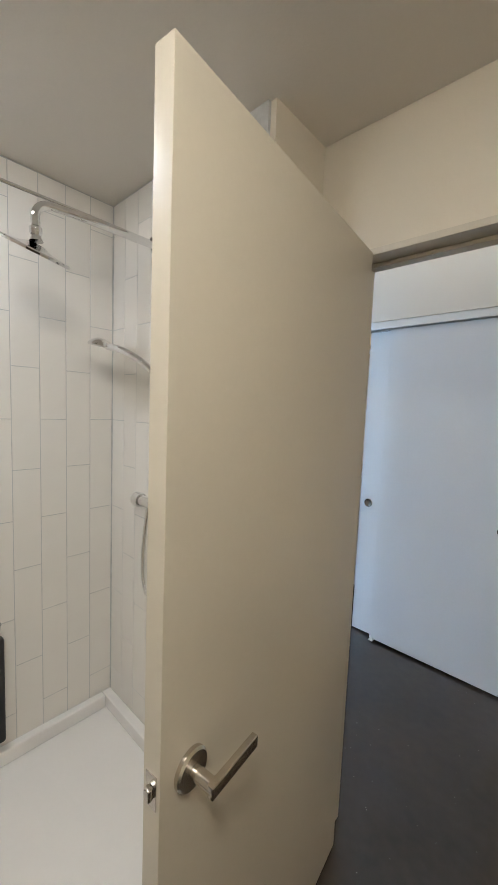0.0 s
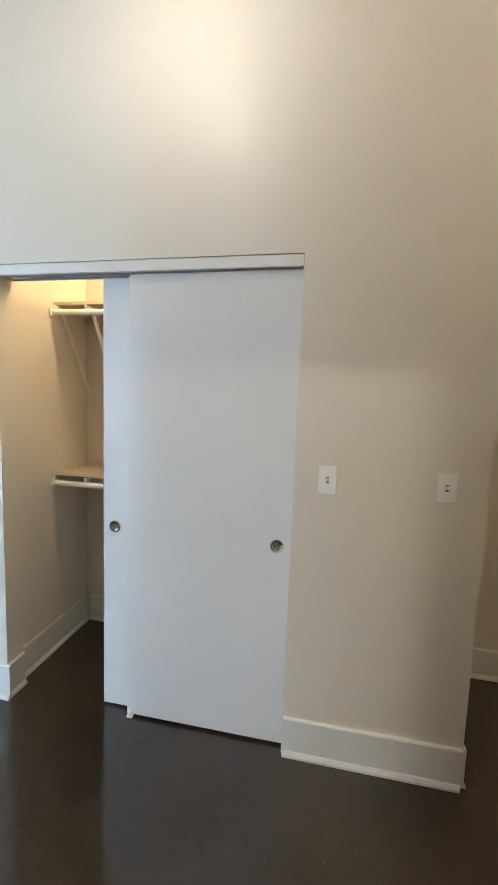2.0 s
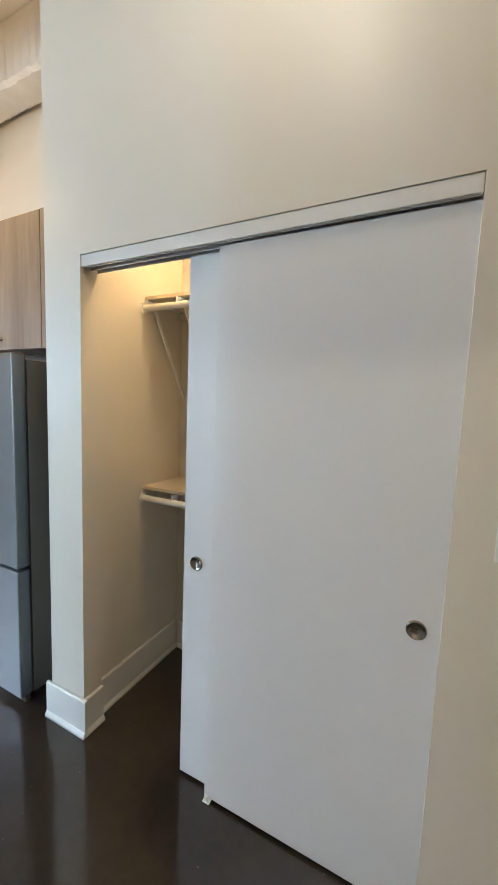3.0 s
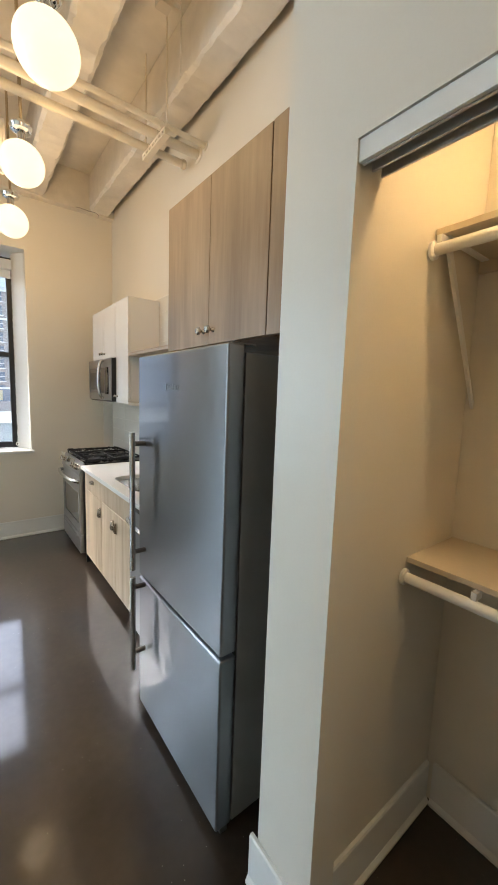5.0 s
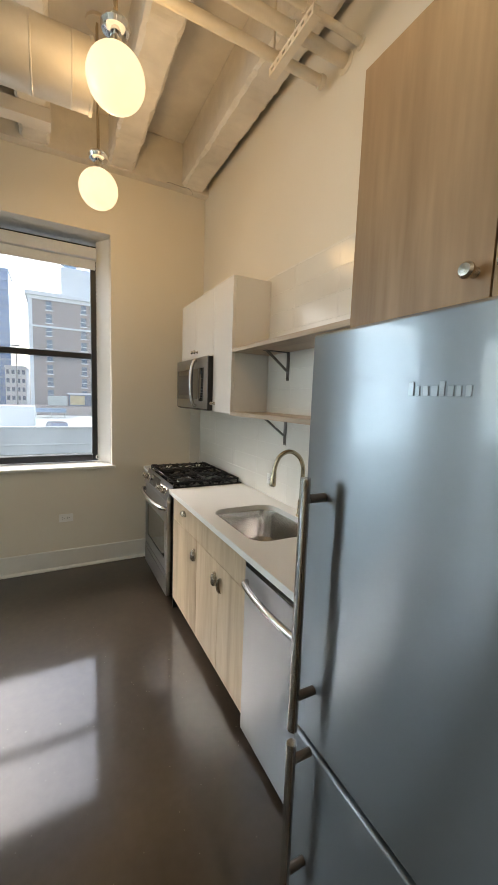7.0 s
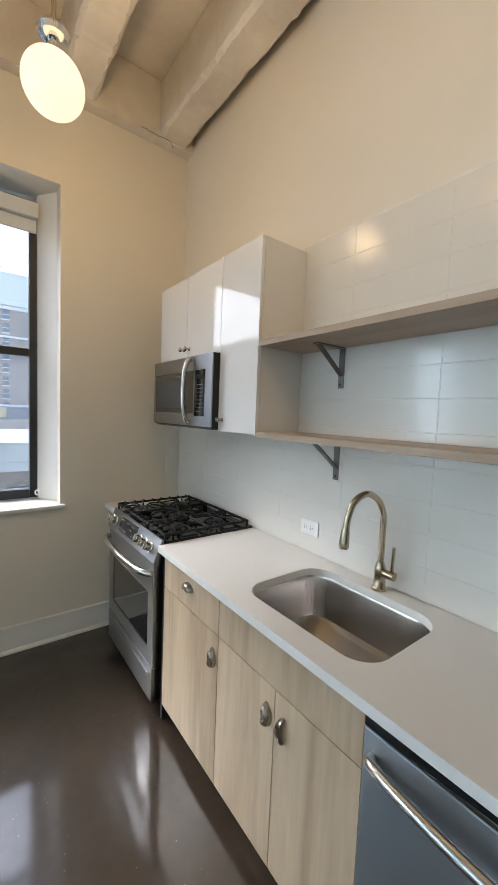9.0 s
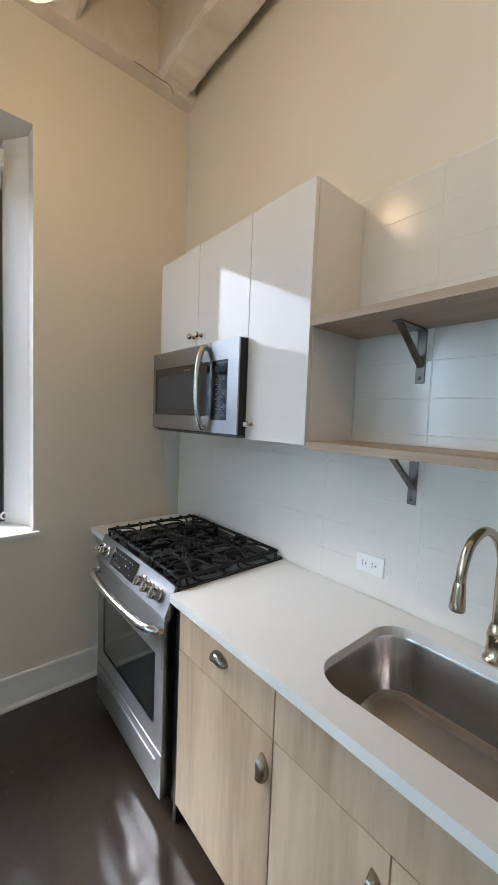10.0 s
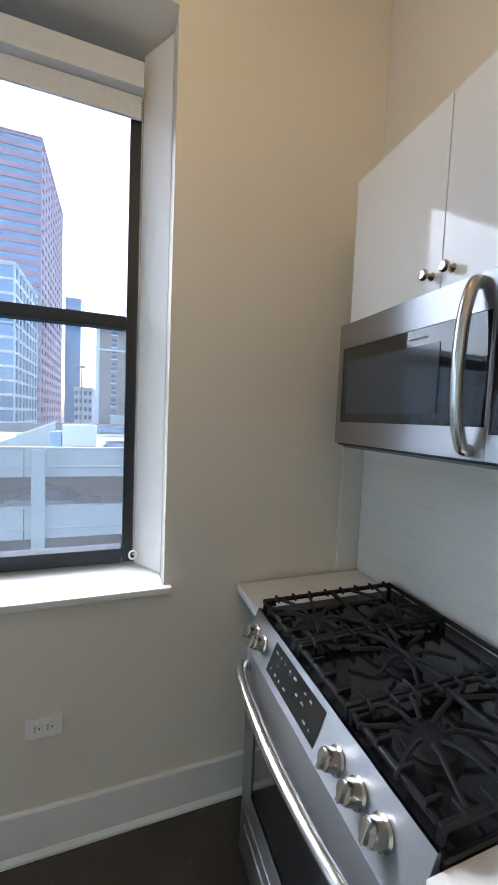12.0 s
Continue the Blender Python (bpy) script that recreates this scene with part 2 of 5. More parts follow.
def tube(bm, pts, r, n=12, flat=1.0):
    """A tube swept along a smooth line of points."""
    pts = [Vector(p) for p in pts]
    rings = []
    side = None
    for i, p in enumerate(pts):
        d = (pts[min(i + 1, len(pts) - 1)] - pts[max(i - 1, 0)]).normalized()
        if side is None:
            side = d.cross(Vector((0, 0, 1)))
            if side.length < 0.1:
                side = d.cross(Vector((1, 0, 0)))
        side = (side - d * side.dot(d)).normalized()
        up = side.cross(d)
        rings.append([bm.verts.new(p + side * r * math.cos(2 * math.pi * k / n) + up * r * flat * math.sin(2 * math.pi * k / n)) for k in range(n)])
    for a, b in zip(rings, rings[1:]):
        for k in range(n):
            bm.faces.new((a[k], a[(k + 1) % n], b[(k + 1) % n], b[k]))
    bm.faces.new(rings[0][::-1])
    bm.faces.new(rings[-1])
    return bm


def curve_pts(ctrl, n=8):
    """Catmull-Rom points through a few control points."""
    c = [Vector(p) for p in ctrl]
    c = [2 * c[0] - c[1], *c, 2 * c[-1] - c[-2]]
    out = []
    for i in range(1, len(c) - 2):
        for k in range(n):
            t = k / n
            p0, p1, p2, p3 = c[i - 1], c[i], c[i + 1], c[i + 2]
            out.append(0.5 * (2 * p1 + (p2 - p0) * t + (2 * p0 - 5 * p1 + 4 * p2 - p3) * t * t + (3 * p1 - p0 - 3 * p2 + p3) * t ** 3))
    return [*out, c[-2]]


def lathe(bm, centre, axis, profile, n=24):
    """Turns a profile of (radius, height) round an axis."""
    q = Vector(axis).to_track_quat("Z", "Y").to_matrix()
    rings = [[bm.verts.new(Vector(centre) + q @ Vector((r * math.cos(2 * math.pi * k / n), r * math.sin(2 * math.pi * k / n), h))) for k in range(n)] for r, h in profile]
    for a, b in zip(rings, rings[1:]):
        for k in range(n):
            bm.faces.new((a[k], a[(k + 1) % n], b[(k + 1) % n], b[k]))
    bm.faces.new(rings[0][::-1])
    bm.faces.new(rings[-1])
    return bm


def prism(bm, outline, axis, a, b):
    """An outline of (u, v) drawn out along an axis ('x': u=y v=z, 'y': u=x v=z, 'z': u=x v=y) from a to b."""
    def at(u, v, w):
        return {"x": (w, u, v), "y": (u, w, v), "z": (u, v, w)}[axis]
    f, g = ([bm.verts.new(at(u, v, w)) for u, v in outline] for w in (a, b))
    bm.faces.new(f[::-1])
    bm.faces.new(g)
    for k in range(len(f)):
        j = (k + 1) % len(f)
        bm.faces.new((f[k], f[j], g[j], g[k]))
    bmesh.ops.recalc_face_normals(bm, faces=bm.faces[:])
    return bm


def keep_flat(me):
    """Weighs corner normals by face area, so that large faces stay flat beside their rounded edges."""
    around = {}
    for p in me.polygons:
        for v in p.vertices:
            around.setdefault(v, []).append((p.normal.copy(), p.area))
    out = []
    for p in me.polygons:
        for v in p.vertices:
            n = Vector((0, 0, 0))
            for q, a in around[v]:
                if q.dot(p.normal) > 0.788:
                    n += q * a
            out.append(n.normalized() if n.length > 0 else p.normal)
    me.normals_split_custom_set(out)


def to_mesh(name, bm, material, origin, smooth):
    bmesh.ops.translate(bm, verts=bm.verts[:], vec=-Vector(origin))
    bmesh.ops.recalc_face_normals(bm, faces=bm.faces[:])
    me = bpy.data.meshes.new(name)
    bm.to_mesh(me)
    bm.free()
    me.materials.append(material)
    if smooth:
        me.shade_smooth()
        me.set_sharp_from_angle(angle=radians(38))
        if len(me.polygons) < 160:
            keep_flat(me)
    return me


def thing(name, at, label, category, group="", kind=""):
    """The empty at a thing's base; its parts are built in world places and hung on it."""
    ob = new(name)
    ob.location, ob.empty_display_size = at, 0.1
    ORIGIN[ob] = Vector(at)
    return tagged(ob, label, category, group, kind)


def part(name, bm, material, parent, label="", smooth=True):
    o = ORIGIN[parent]
    ob = new(name, to_mesh(name, bm, material, o, smooth))
    ob.parent = parent
    ORIGIN[ob] = o
    return tagged(ob, label)


def solo(name, bm, material, label, category, group="", kind="", smooth=True):
    """A thing that is one mesh, with its origin at the middle of its base."""
    vs = [v.co for v in bm.verts]
    lo = [min(v[i] for v in vs) for i in range(3)]
    hi = [max(v[i] for v in vs) for i in range(3)]
    o = Vector(((lo[0] + hi[0]) / 2, (lo[1] + hi[1]) / 2, lo[2]))
    ob = new(name, to_mesh(name, bm, material, o, smooth))
    ob.location = o
    ORIGIN[ob] = o
    return tagged(ob, label, category, group, kind)


def structure(name, bm, material, label, category):
    ob = new(name, to_mesh(name, bm, material, (0, 0, 0), False))
    ORIGIN[ob] = Vector((0, 0, 0))
    return tagged(ob, label, category, "", "structure")


def wall_with(bm, axis, u0, u1, w0, w1, z0, z1, holes=()):
    """A wall along 'x' or 'y' from u0 to u1, between faces w0 and w1, with rectangular openings (u0, u1, z0, z1)."""
    us = sorted({u0, u1, *[h[0] for h in holes], *[h[1] for h in holes]})
    zs = sorted({z0, z1, *[h[2] for h in holes], *[h[3] for h in holes]})
    vs = {}

    def vert(u, w, z):
        k = (u, w, z)
        if k not in vs:
            vs[k] = bm.verts.new((u, w, z) if axis == "x" else (w, u, z))
        return vs[k]

    def solid(i, j):
        if not (0 <= i < len(us) - 1 and 0 <= j < len(zs) - 1):
            return False
        cu, cz = (us[i] + us[i + 1]) / 2, (zs[j] + zs[j + 1]) / 2
        return not any(h[0] < cu < h[1] and h[2] < cz < h[3] for h in holes)

    for i in range(len(us) - 1):
        for j in range(len(zs) - 1):
            if not solid(i, j):
                continue
            a, b, c, d = us[i], us[i + 1], zs[j], zs[j + 1]
            for w in (w0, w1):
                bm.faces.new([vert(a, w, c), vert(b, w, c), vert(b, w, d), vert(a, w, d)])
            for di, dj, q in ((-1, 0, [(a, c), (a, d)]), (1, 0, [(b, c), (b, d)]), (0, -1, [(a, c), (b, c)]), (0, 1, [(a, d), (b, d)])):
                if not solid(i + di, j + dj):
                    (ua, za), (ub, zb) = q
                    bm.faces.new([vert(ua, w0, za), vert(ub, w0, zb), vert(ub, w1, zb), vert(ua, w1, za)])
    bmesh.ops.recalc_face_normals(bm, faces=bm.faces[:])
    return bm

# ---- structure ----
KW = 0.03          # kitchen wall face
CW = -0.70         # closet wall face
BF = -1.915        # bathroom face of the door wall
HF = -1.835        # hall face of the door wall
TOP = 3.86
CLG = 2.425        # bathroom ceiling
W1, W2, W3 = (-2.56, -0.84), (-5.3, -3.55), (-8.1, -6.3)   # window openings in the west wall

structure("floor", bx(bm_new(), -0.2, 8.4, -9.7, 0.2, -0.12, 0.0), CONCRETE, "dark brown stained and sealed concrete floor", "floor")
wall_west = structure("wall_west", wall_with(bm_new(), "y", -9.7, 0.2, -0.42, 0.0, -0.12, TOP + 0.2, [(*W1, 0.925, 2.975), (*W2, 0.925, 2.975), (*W3, 0.925, 2.975)]), WALL, "cream painted wall with two tall windows and an added third", "wall")
wall_north = structure("wall_north", bx(bm_new(), 0.002, 8.4, KW, 0.2, 0.002, TOP), WALL, "cream painted kitchen wall", "wall")
# the two openings are unseen, added to hold the south fill lamps
structure("wall_south", wall_with(bm_new(), "x", 0.002, 8.4, -9.7, -9.55, 0.002, TOP, [(0.35, 1.75, 1.0, 2.75), (2.15, 3.55, 1.0, 2.75)]), WALL, "cream painted far wall with two added openings", "wall")
structure("wall_east", bx(bm_new(), 8.25, 8.4, -9.548, KW - 0.002, 0.002, TOP), WALL, "cream painted end wall", "wall")
structure("wall_closet", wall_with(bm_new(), "x", 3.767, 8.248, CW, CW + 0.10, 0.002, TOP, [(3.988, 5.387, 0.0, 2.13), (6.122, 7.56, 0.0, 2.13)]), WALL, "cream painted wall with two closet openings", "wall")
structure("wall_pier", bx(bm_new(), 3.767, 3.9495, CW + 0.1005, KW - 0.002, 0.002, TOP), WALL, "narrow cream painted wall pier beside the refrigerator", "wall")
structure("wall_closet_divider", bx(bm_new(), 5.50, 5.62, CW + 0.102, KW - 0.002, 0.002, TOP), WALL, "painted wall between the two closets", "wall")
structure("wall_closet_return", bx(bm_new(), 6.00, 6.10, CW + 0.102, KW - 0.002, 0.002, TOP), WALL, "painted side wall of the second closet", "wall")
structure("wall_closet_end", bx(bm_new(), 7.60, 7.70, CW + 0.102, KW - 0.002, 0.002, TOP), WALL, "painted side wall of the second closet", "wall")
for n, (a, b) in enumerate(((3.952, 5.498), (6.102, 7.598)), 1):
    structure("ceiling_closet_%d" % n, bx(bm_new(), a, b, CW + 0.102, KW - 0.002, 2.62, 2.70), CEIL_FLAT, "plain painted closet ceiling", "ceiling")

# bathroom box
structure("wall_bathroom_door", wall_with(bm_new(), "x", 3.80, 8.248, BF, HF, 0.002, TOP, [(5.015, 5.875, 0.0, 2.045)]), BATH, "warm cream painted wall with a doorway", "wall")
structure("wall_shower_plumbing", bx(bm_new(), 3.80, 4.88, -2.178, BF - 0.002, 0.002, TOP), BATH, "painted wall end that carries the shower plumbing", "wall")
structure("wall_shower_back", bx(bm_new(), 3.80, 3.94, -4.6, -2.18, 0.002, TOP), BATH, "wall behind the shower", "wall")
structure("wall_bathroom_south", bx(bm_new(), 3.80, 8.248, -4.75, -4.602, 0.002, TOP), BATH, "warm cream painted bathroom wall", "wall")
structure("ceiling_bathroom", bx(bm_new(), 3.942, 8.248, -4.6, BF - 0.002, CLG, CLG + 0.1), CEIL_FLAT, "smooth painted bathroom ceiling", "ceiling")
structure("wall_bathroom_east", bx(bm_new(), 6.75, 6.85, -4.6, BF - 0.002, 0.002, CLG - 0.002), BATH, "warm cream painted bathroom wall", "wall")


def rough_beam(bm, x0, x1, y0, y1, z0, z1, amp=0.018, step=0.026):
    """A concrete rib with ragged lower edges."""
    n = int((x1 - x0) / step)
    rings = []
    for i in range(n + 1):
        x = x0 + (x1 - x0) * i / n
        j = [noise.noise((x * 5.0, s * 9.1 + y0 * 3, z0)) * amp * 0.5 + noise.noise((x * 23.0, s * 5.3 + y0, z0)) * amp * 0.8 for s in range(6)]
        c = 0.022
        ring = [(y0, z1), (y0 + j[0] * 0.4, z0 + c + j[1]), (y0 + c + j[2], z0 + j[3] * 0.4), (y1 - c + j[4], z0 + j[3] * 0.4), (y1 + j[5] * 0.4, z0 + c + j[1]), (y1, z1)]
        rings.append([bm.verts.new((x, *p)) for p in ring])
    for a, b in zip(rings, rings[1:]):
        for k in range(5):
            bm.faces.new((a[k], a[k + 1], b[k + 1], b[k]))
    bm.faces.new(rings[0])
    bm.faces.new(rings[-1][::-1])


bm = bm_new()
bx(bm, -0.42, 8.4, -9.7, 0.2, TOP, TOP + 0.25)
for y in (-0.02, -0.655, -1.29, -1.925, -2.56, -3.195, -3.83, -4.465, -5.1, -5.735, -6.37, -7.005, -7.64, -8.275, -8.91):
    rough_beam(bm, 0.075, 8.2, y - 0.205, y, 3.50, TOP - 0.004)
for i in range(62):
    # edge beam over the windows, slightly uneven
    y = -9.54 + i * 0.155
    bx(bm, 0.002, 0.085 + 0.006 * noise.noise((y * 3, 0, 1)), y, y + 0.155, 3.485 + 0.005 * noise.noise((y * 4, 2, 1)), TOP - 0.003)
structure("ceiling", bm, CEIL, "white painted concrete ceiling with rough cast ribs", "ceiling")


# ---- trim ----
def board_y(name, y0, y1, x, s, h=0.178):
    bm = bm_new()
    prof = [(x, 0.001), (x + s * 0.024, 0.001), (x + s * 0.024, 0.012), (x + s * 0.016, 0.026), (x + s * 0.014, 0.028), (x + s * 0.014, h - 0.006), (x + s * 0.010, h), (x, h)]
    prism(bm, prof, "y", y0, y1)
    return structure(name, bm, TRIM, "tall white painted baseboard", "baseboard")


def board_x(name, x0, x1, y, s, h=0.178):
    bm = bm_new()
    prof = [(y, 0.001), (y + s * 0.024, 0.001), (y + s * 0.024, 0.012), (y + s * 0.016, 0.026), (y + s * 0.014, 0.028), (y + s * 0.014, h - 0.006), (y + s * 0.010, h), (y, h)]
    prism(bm, prof, "x", x0, x1)
    return structure(name, bm, TRIM, "tall white painted baseboard", "baseboard")


board_y("baseboard_1", -9.5, -0.02, 0.001, 1)
board_x("baseboard_2", 5.392, 6.116, CW - 0.001, -1)
board_x("baseboard_3", 3.7425, 4.0125, CW - 0.001, -1)
board_y("baseboard_4", CW - 0.0005, CW + 0.10, 3.9885, 1)
board_y("baseboard_5", CW + 0.104, KW - 0.02, 3.9515, 1)
board_x("baseboard_6", 3.978, 5.49, KW - 0.003, -1)
board_x("baseboard_7", 6.13, 7.58, KW - 0.003, -1)
board_x("baseboard_8", 7.565, 8.2, CW - 0.001, -1)
board_y("baseboard_9", CW - 0.0005, CW + 0.11, 6.1215, 1)


# ---- windows ----
def window(name, y0, y1):
    w = thing(name, (-0.25, (y0 + y1) / 2, 0.925), "tall double-hung window with a black frame and white reveal", "window", "windows of the west wall", "structure")
    fy0, fy1 = y0 + 0.095, y1 - 0.095
    zb, zt, x0, x1 = 0.945, 2.93, -0.30, -0.235
    for nm, c in (("jamb", (fy0, fy0 + 0.052)), ("jamb", (fy1 - 0.052, fy1))):
        part(nm, bx(bm_new(), x0, x1, c[0], c[1], zb, zt, 0.004), WFRAME, w)
    part("head", bx(bm_new(), x0, x1, fy0 + 0.053, fy1 - 0.053, zt - 0.055, zt, 0.004), WFRAME, w)
    part("bottom_rail", bx(bm_new(), x0, x1 + 0.008, fy0 + 0.053, fy1 - 0.053, zb, zb + 0.062, 0.006), WFRAME, w)
    part("meeting_rail", bx(bm_new(), x0 + 0.004, x1 + 0.004, fy0 + 0.053, fy1 - 0.053, 1.915, 1.965, 0.005), WFRAME, w)
    for za, zc in ((zb + 0.064, 1.913), (1.967, zt - 0.057)):
        g = part("pane", bx(bm_new(), -0.272, -0.266, fy0 + 0.054, fy1 - 0.054, za, zc), GLASS, w, "clear glass pane", False)
        g.visible_shadow = False
    # white liner boards that face the room on both sides of the frame
    part("liner", prism(bm_new(), [(-0.10, y1 - 0.002), (-0.235, fy1 - 0.002), (-0.40, fy1 - 0.002), (-0.40, y1 - 0.002)], "z", 0.937, 2.973), TRIM, w, "white painted jamb lining", False)
    part("liner", prism(bm_new(), [(-0.10, y0 + 0.002), (-0.235, fy0 + 0.002), (-0.40, fy0 + 0.002), (-0.40, y0 + 0.002)], "z", 0.937, 2.973), TRIM, w, "white painted jamb lining", False)
    part("sill", bx(bm_new(), -0.40, 0.032, y0 + 0.002, y1 - 0.002, 0.912, 0.935, 0.004), TRIM, w, "deep white painted sill")
    part("sill_nose", bx(bm_new(), 0.001, 0.034, y0 - 0.03, y1 + 0.028, 0.910, 0.936, 0.006), TRIM, w, "white painted sill nosing")
    part("blind_cassette", bx(bm_new(), -0.232, -0.165, fy0 + 0.004, fy1 - 0.004, 2.80, 2.895, 0.008), BLIND, w, "grey-white roller blind cassette")
    part("blind_hem", bx(bm_new(), -0.222, -0.205, fy0 + 0.012, fy1 - 0.012, 2.715, 2.798, 0.004), BLIND, w, "rolled-up blind's bottom edge")
    bm = bm_new()
    for k in range(150):
        ball(bm, (-0.200, fy1 - 0.008, 2.79 - k * 0.0121), 0.0036, u=6, v=4)
    part("bead_chain", bm, PLASTIC, w, "white bead chain")
    bm = bm_new()
    tube(bm, [(-0.200, fy1 - 0.010 + 0.014 * math.cos(a), 0.985 + 0.017 * math.sin(a)) for a in [i * math.pi / 8 for i in range(17)]], 0.0045, 8)
    part("chain_tensioner", bm, PLASTIC, w, "white plastic chain ring")
    return w


window("window_1", *W1)
window("window_2", *W2)
# unseen window, added as a place for the third fill lamp
window("added_window_3", *W3)

# ---- closet fronts ----
def pull(parent, x, y, z):
    p = part("cup_pull", lathe(bm_new(), (x, y, z), (0, -1, 0), [(0.028, 0.0002), (0.028, 0.004), (0.025, 0.006), (0.021, 0.0035), (0.012, 0.0015), (0.001, 0.001)], 32), DNICKEL, parent, "round brushed nickel flush pull")
    return p


for k, (o0, o1) in enumerate(((3.988, 5.387), (6.122, 7.56))):
    tr = thing("closet_track", ((o0 + o1) / 2, CW + 0.05, 2.06), "aluminium sliding door track behind a white fascia", "door track", "closet tracks")
    part("fascia", bx(bm_new(), o0 + 0.001, o1 - 0.001, CW + 0.004, CW + 0.014, 2.083, 2.1288, 0.002), TRIM, tr, "white painted fascia strip")
    for q in (0.016, 0.050, 0.085):
        part("rail", bx(bm_new(), o0 + 0.002, o1 - 0.002, CW + q, CW + q + 0.006, 2.082, 2.128, 0.001), ALU, tr)
    part("web", bx(bm_new(), o0 + 0.002, o1 - 0.002, CW + 0.014, CW + 0.092, 2.1285, 2.1295), ALU, tr)


def slider(x0, y, pulls):
    d = thing("sliding_door", (x0 + 0.38, y, 0.014), "flat white painted sliding closet door", "sliding door", "closet sliding doors")
    part("panel", bx(bm_new(), x0, x0 + 0.762, y, y + 0.033, 0.014, 2.078, 0.002), DOORP, d)
    for px in pulls:
        pull(d, px, y - 0.0005, 0.932)
    for hx in (x0 + 0.09, x0 + 0.67):
        h = part("hanger", bx(bm_new(), hx - 0.025, hx + 0.025, y + 0.012, y + 0.016, 2.072, 2.10, 0.001), ALU, d, "steel roller hanger")
        part("roller", rod(bm_new(), (hx, y + 0.017, 2.098), (hx, y + 0.024, 2.098), 0.011), PLASTIC, h, "small nylon roller")
    return d


slider(4.632, -0.672, (5.326,))
slider(4.484, -0.634, (4.545,))
g = thing("floor_guide", (4.64, -0.66, 0.0), "small white nylon door guide on the floor", "door guide")
part("base", bx(bm_new(), 4.632, 4.662, -0.685, -0.625, 0.001, 0.006, 0.001), PLASTIC, g)
for q in (-0.684, -0.637):
    part("post", bx(bm_new(), 4.64, 4.654, q, q + 0.008, 0.0065, 0.03, 0.002), PLASTIC, g)


def closet_shelf(x0, x1, z, braces, struts, yb=KW - 0.001, yf=-0.285):
    s = thing("closet_shelf", ((x0 + x1) / 2, yb, z - 0.02), "cream painted closet shelf with a hanging rod below", "shelf", "closet shelves")
    part("board", bx(bm_new(), x0, x1, yf, yb - 0.0, z - 0.018, z, 0.002), CSHELF, s)
    part("hanging_rod", rod(bm_new(), (x0 + 0.002, yf - 0.012, z - 0.062), (x1 - 0.002, yf - 0.012, z - 0.062), 0.0165, n=20), PLASTIC, s, "white round hanging rod")
    part("cleat", bx(bm_new(), x0 + 0.001, x1 - 0.001, yb - 0.02, yb - 0.001, z - 0.058, z - 0.019, 0.001), CSHELF, s)
    part("rod_socket", lathe(bm_new(), (x0 + 0.001, yf - 0.012, z - 0.062), (1, 0, 0), [(0.026, 0), (0.026, 0.008), (0.019, 0.012)], 20), PLASTIC, s)
    for bxx in braces:
        b = part("bracket", bx(bm_new(), bxx - 0.012, bxx + 0.012, yf + 0.02, yb - 0.002, z - 0.022, z - 0.0185, 0.001), PLASTIC, s, "white metal rod bracket")
        part("hook", bx(bm_new(), bxx - 0.008, bxx + 0.008, yf - 0.016, yf + 0.022, z - 0.046, z - 0.0225, 0.002), PLASTIC, s)
        if not struts:
            continue
        bm = bm_new()
        prism(bm, [(yf + 0.02, z - 0.024), (yf + 0.045, z - 0.024), (yb - 0.004, z - 0.485), (yb - 0.004, z - 0.51)], "x", bxx - 0.005, bxx + 0.005)
        part("strut", bm, PLASTIC, s)
    return s


closet_shelf(3.953, 5.497, 1.096, (4.16, 4.7), False)
closet_shelf(3.953, 5.497, 2.078, (3.973, 4.17, 4.7), True)
closet_shelf(6.103, 7.597, 2.078, (6.8,), True)
for cx in (4.55, 6.85):
    l = thing("closet_light", (cx, -0.42, 2.55), "small warm round closet ceiling light", "ceiling light", "closet lights")
    part("base", rod(bm_new(), (cx, -0.42, 2.599), (cx, -0.42, 2.619), 0.075), PLASTIC, l)
    part("diffuser", lathe(bm_new(), (cx, -0.42, 2.599), (0, 0, -1), [(0.068, 0), (0.066, 0.02), (0.05, 0.038), (0.02, 0.046), (0.002, 0.047)], 24), CBULB, l, "glowing warm opal diffuser")


def plate_switch(x, y, z):
    s = thing("light_switch", (x, y, z), "white toggle light switch plate on the wall", "light switch", "light switches")
    part("plate", bx(bm_new(), x, x + 0.072, y - 0.006, y - 0.0005, z - 0.116, z, 0.003), PLASTIC, s)
    part("collar", bx(bm_new(), x + 0.030, x + 0.042, y - 0.0075, y - 0.0065, z - 0.071, z - 0.045, 0.001), ICON, s)
    part("toggle", prism(bm_new(), [(y - 0.0078, z - 0.064), (y - 0.0078, z - 0.052), (y - 0.018, z - 0.049), (y - 0.019, z - 0.055)], "x", x + 0.0315, x + 0.0405), PLASTIC, s)
    for q in (0.014, 0.102):
        part("screw", rod(bm_new(), (x + 0.036, y - 0.0062, z - q), (x + 0.036, y - 0.0072, z - q), 0.003, n=10), PLASTIC, s)
    return s


plate_switch(5.486, CW, 1.299)
plate_switch(5.936, CW, 1.299)
plate_switch(5.935, BF, 1.289)

# ---- bathroom door ----
fr = thing("door_frame", (5.45, BF, 0.0), "grey-beige painted metal door frame", "door frame", "", "structure")
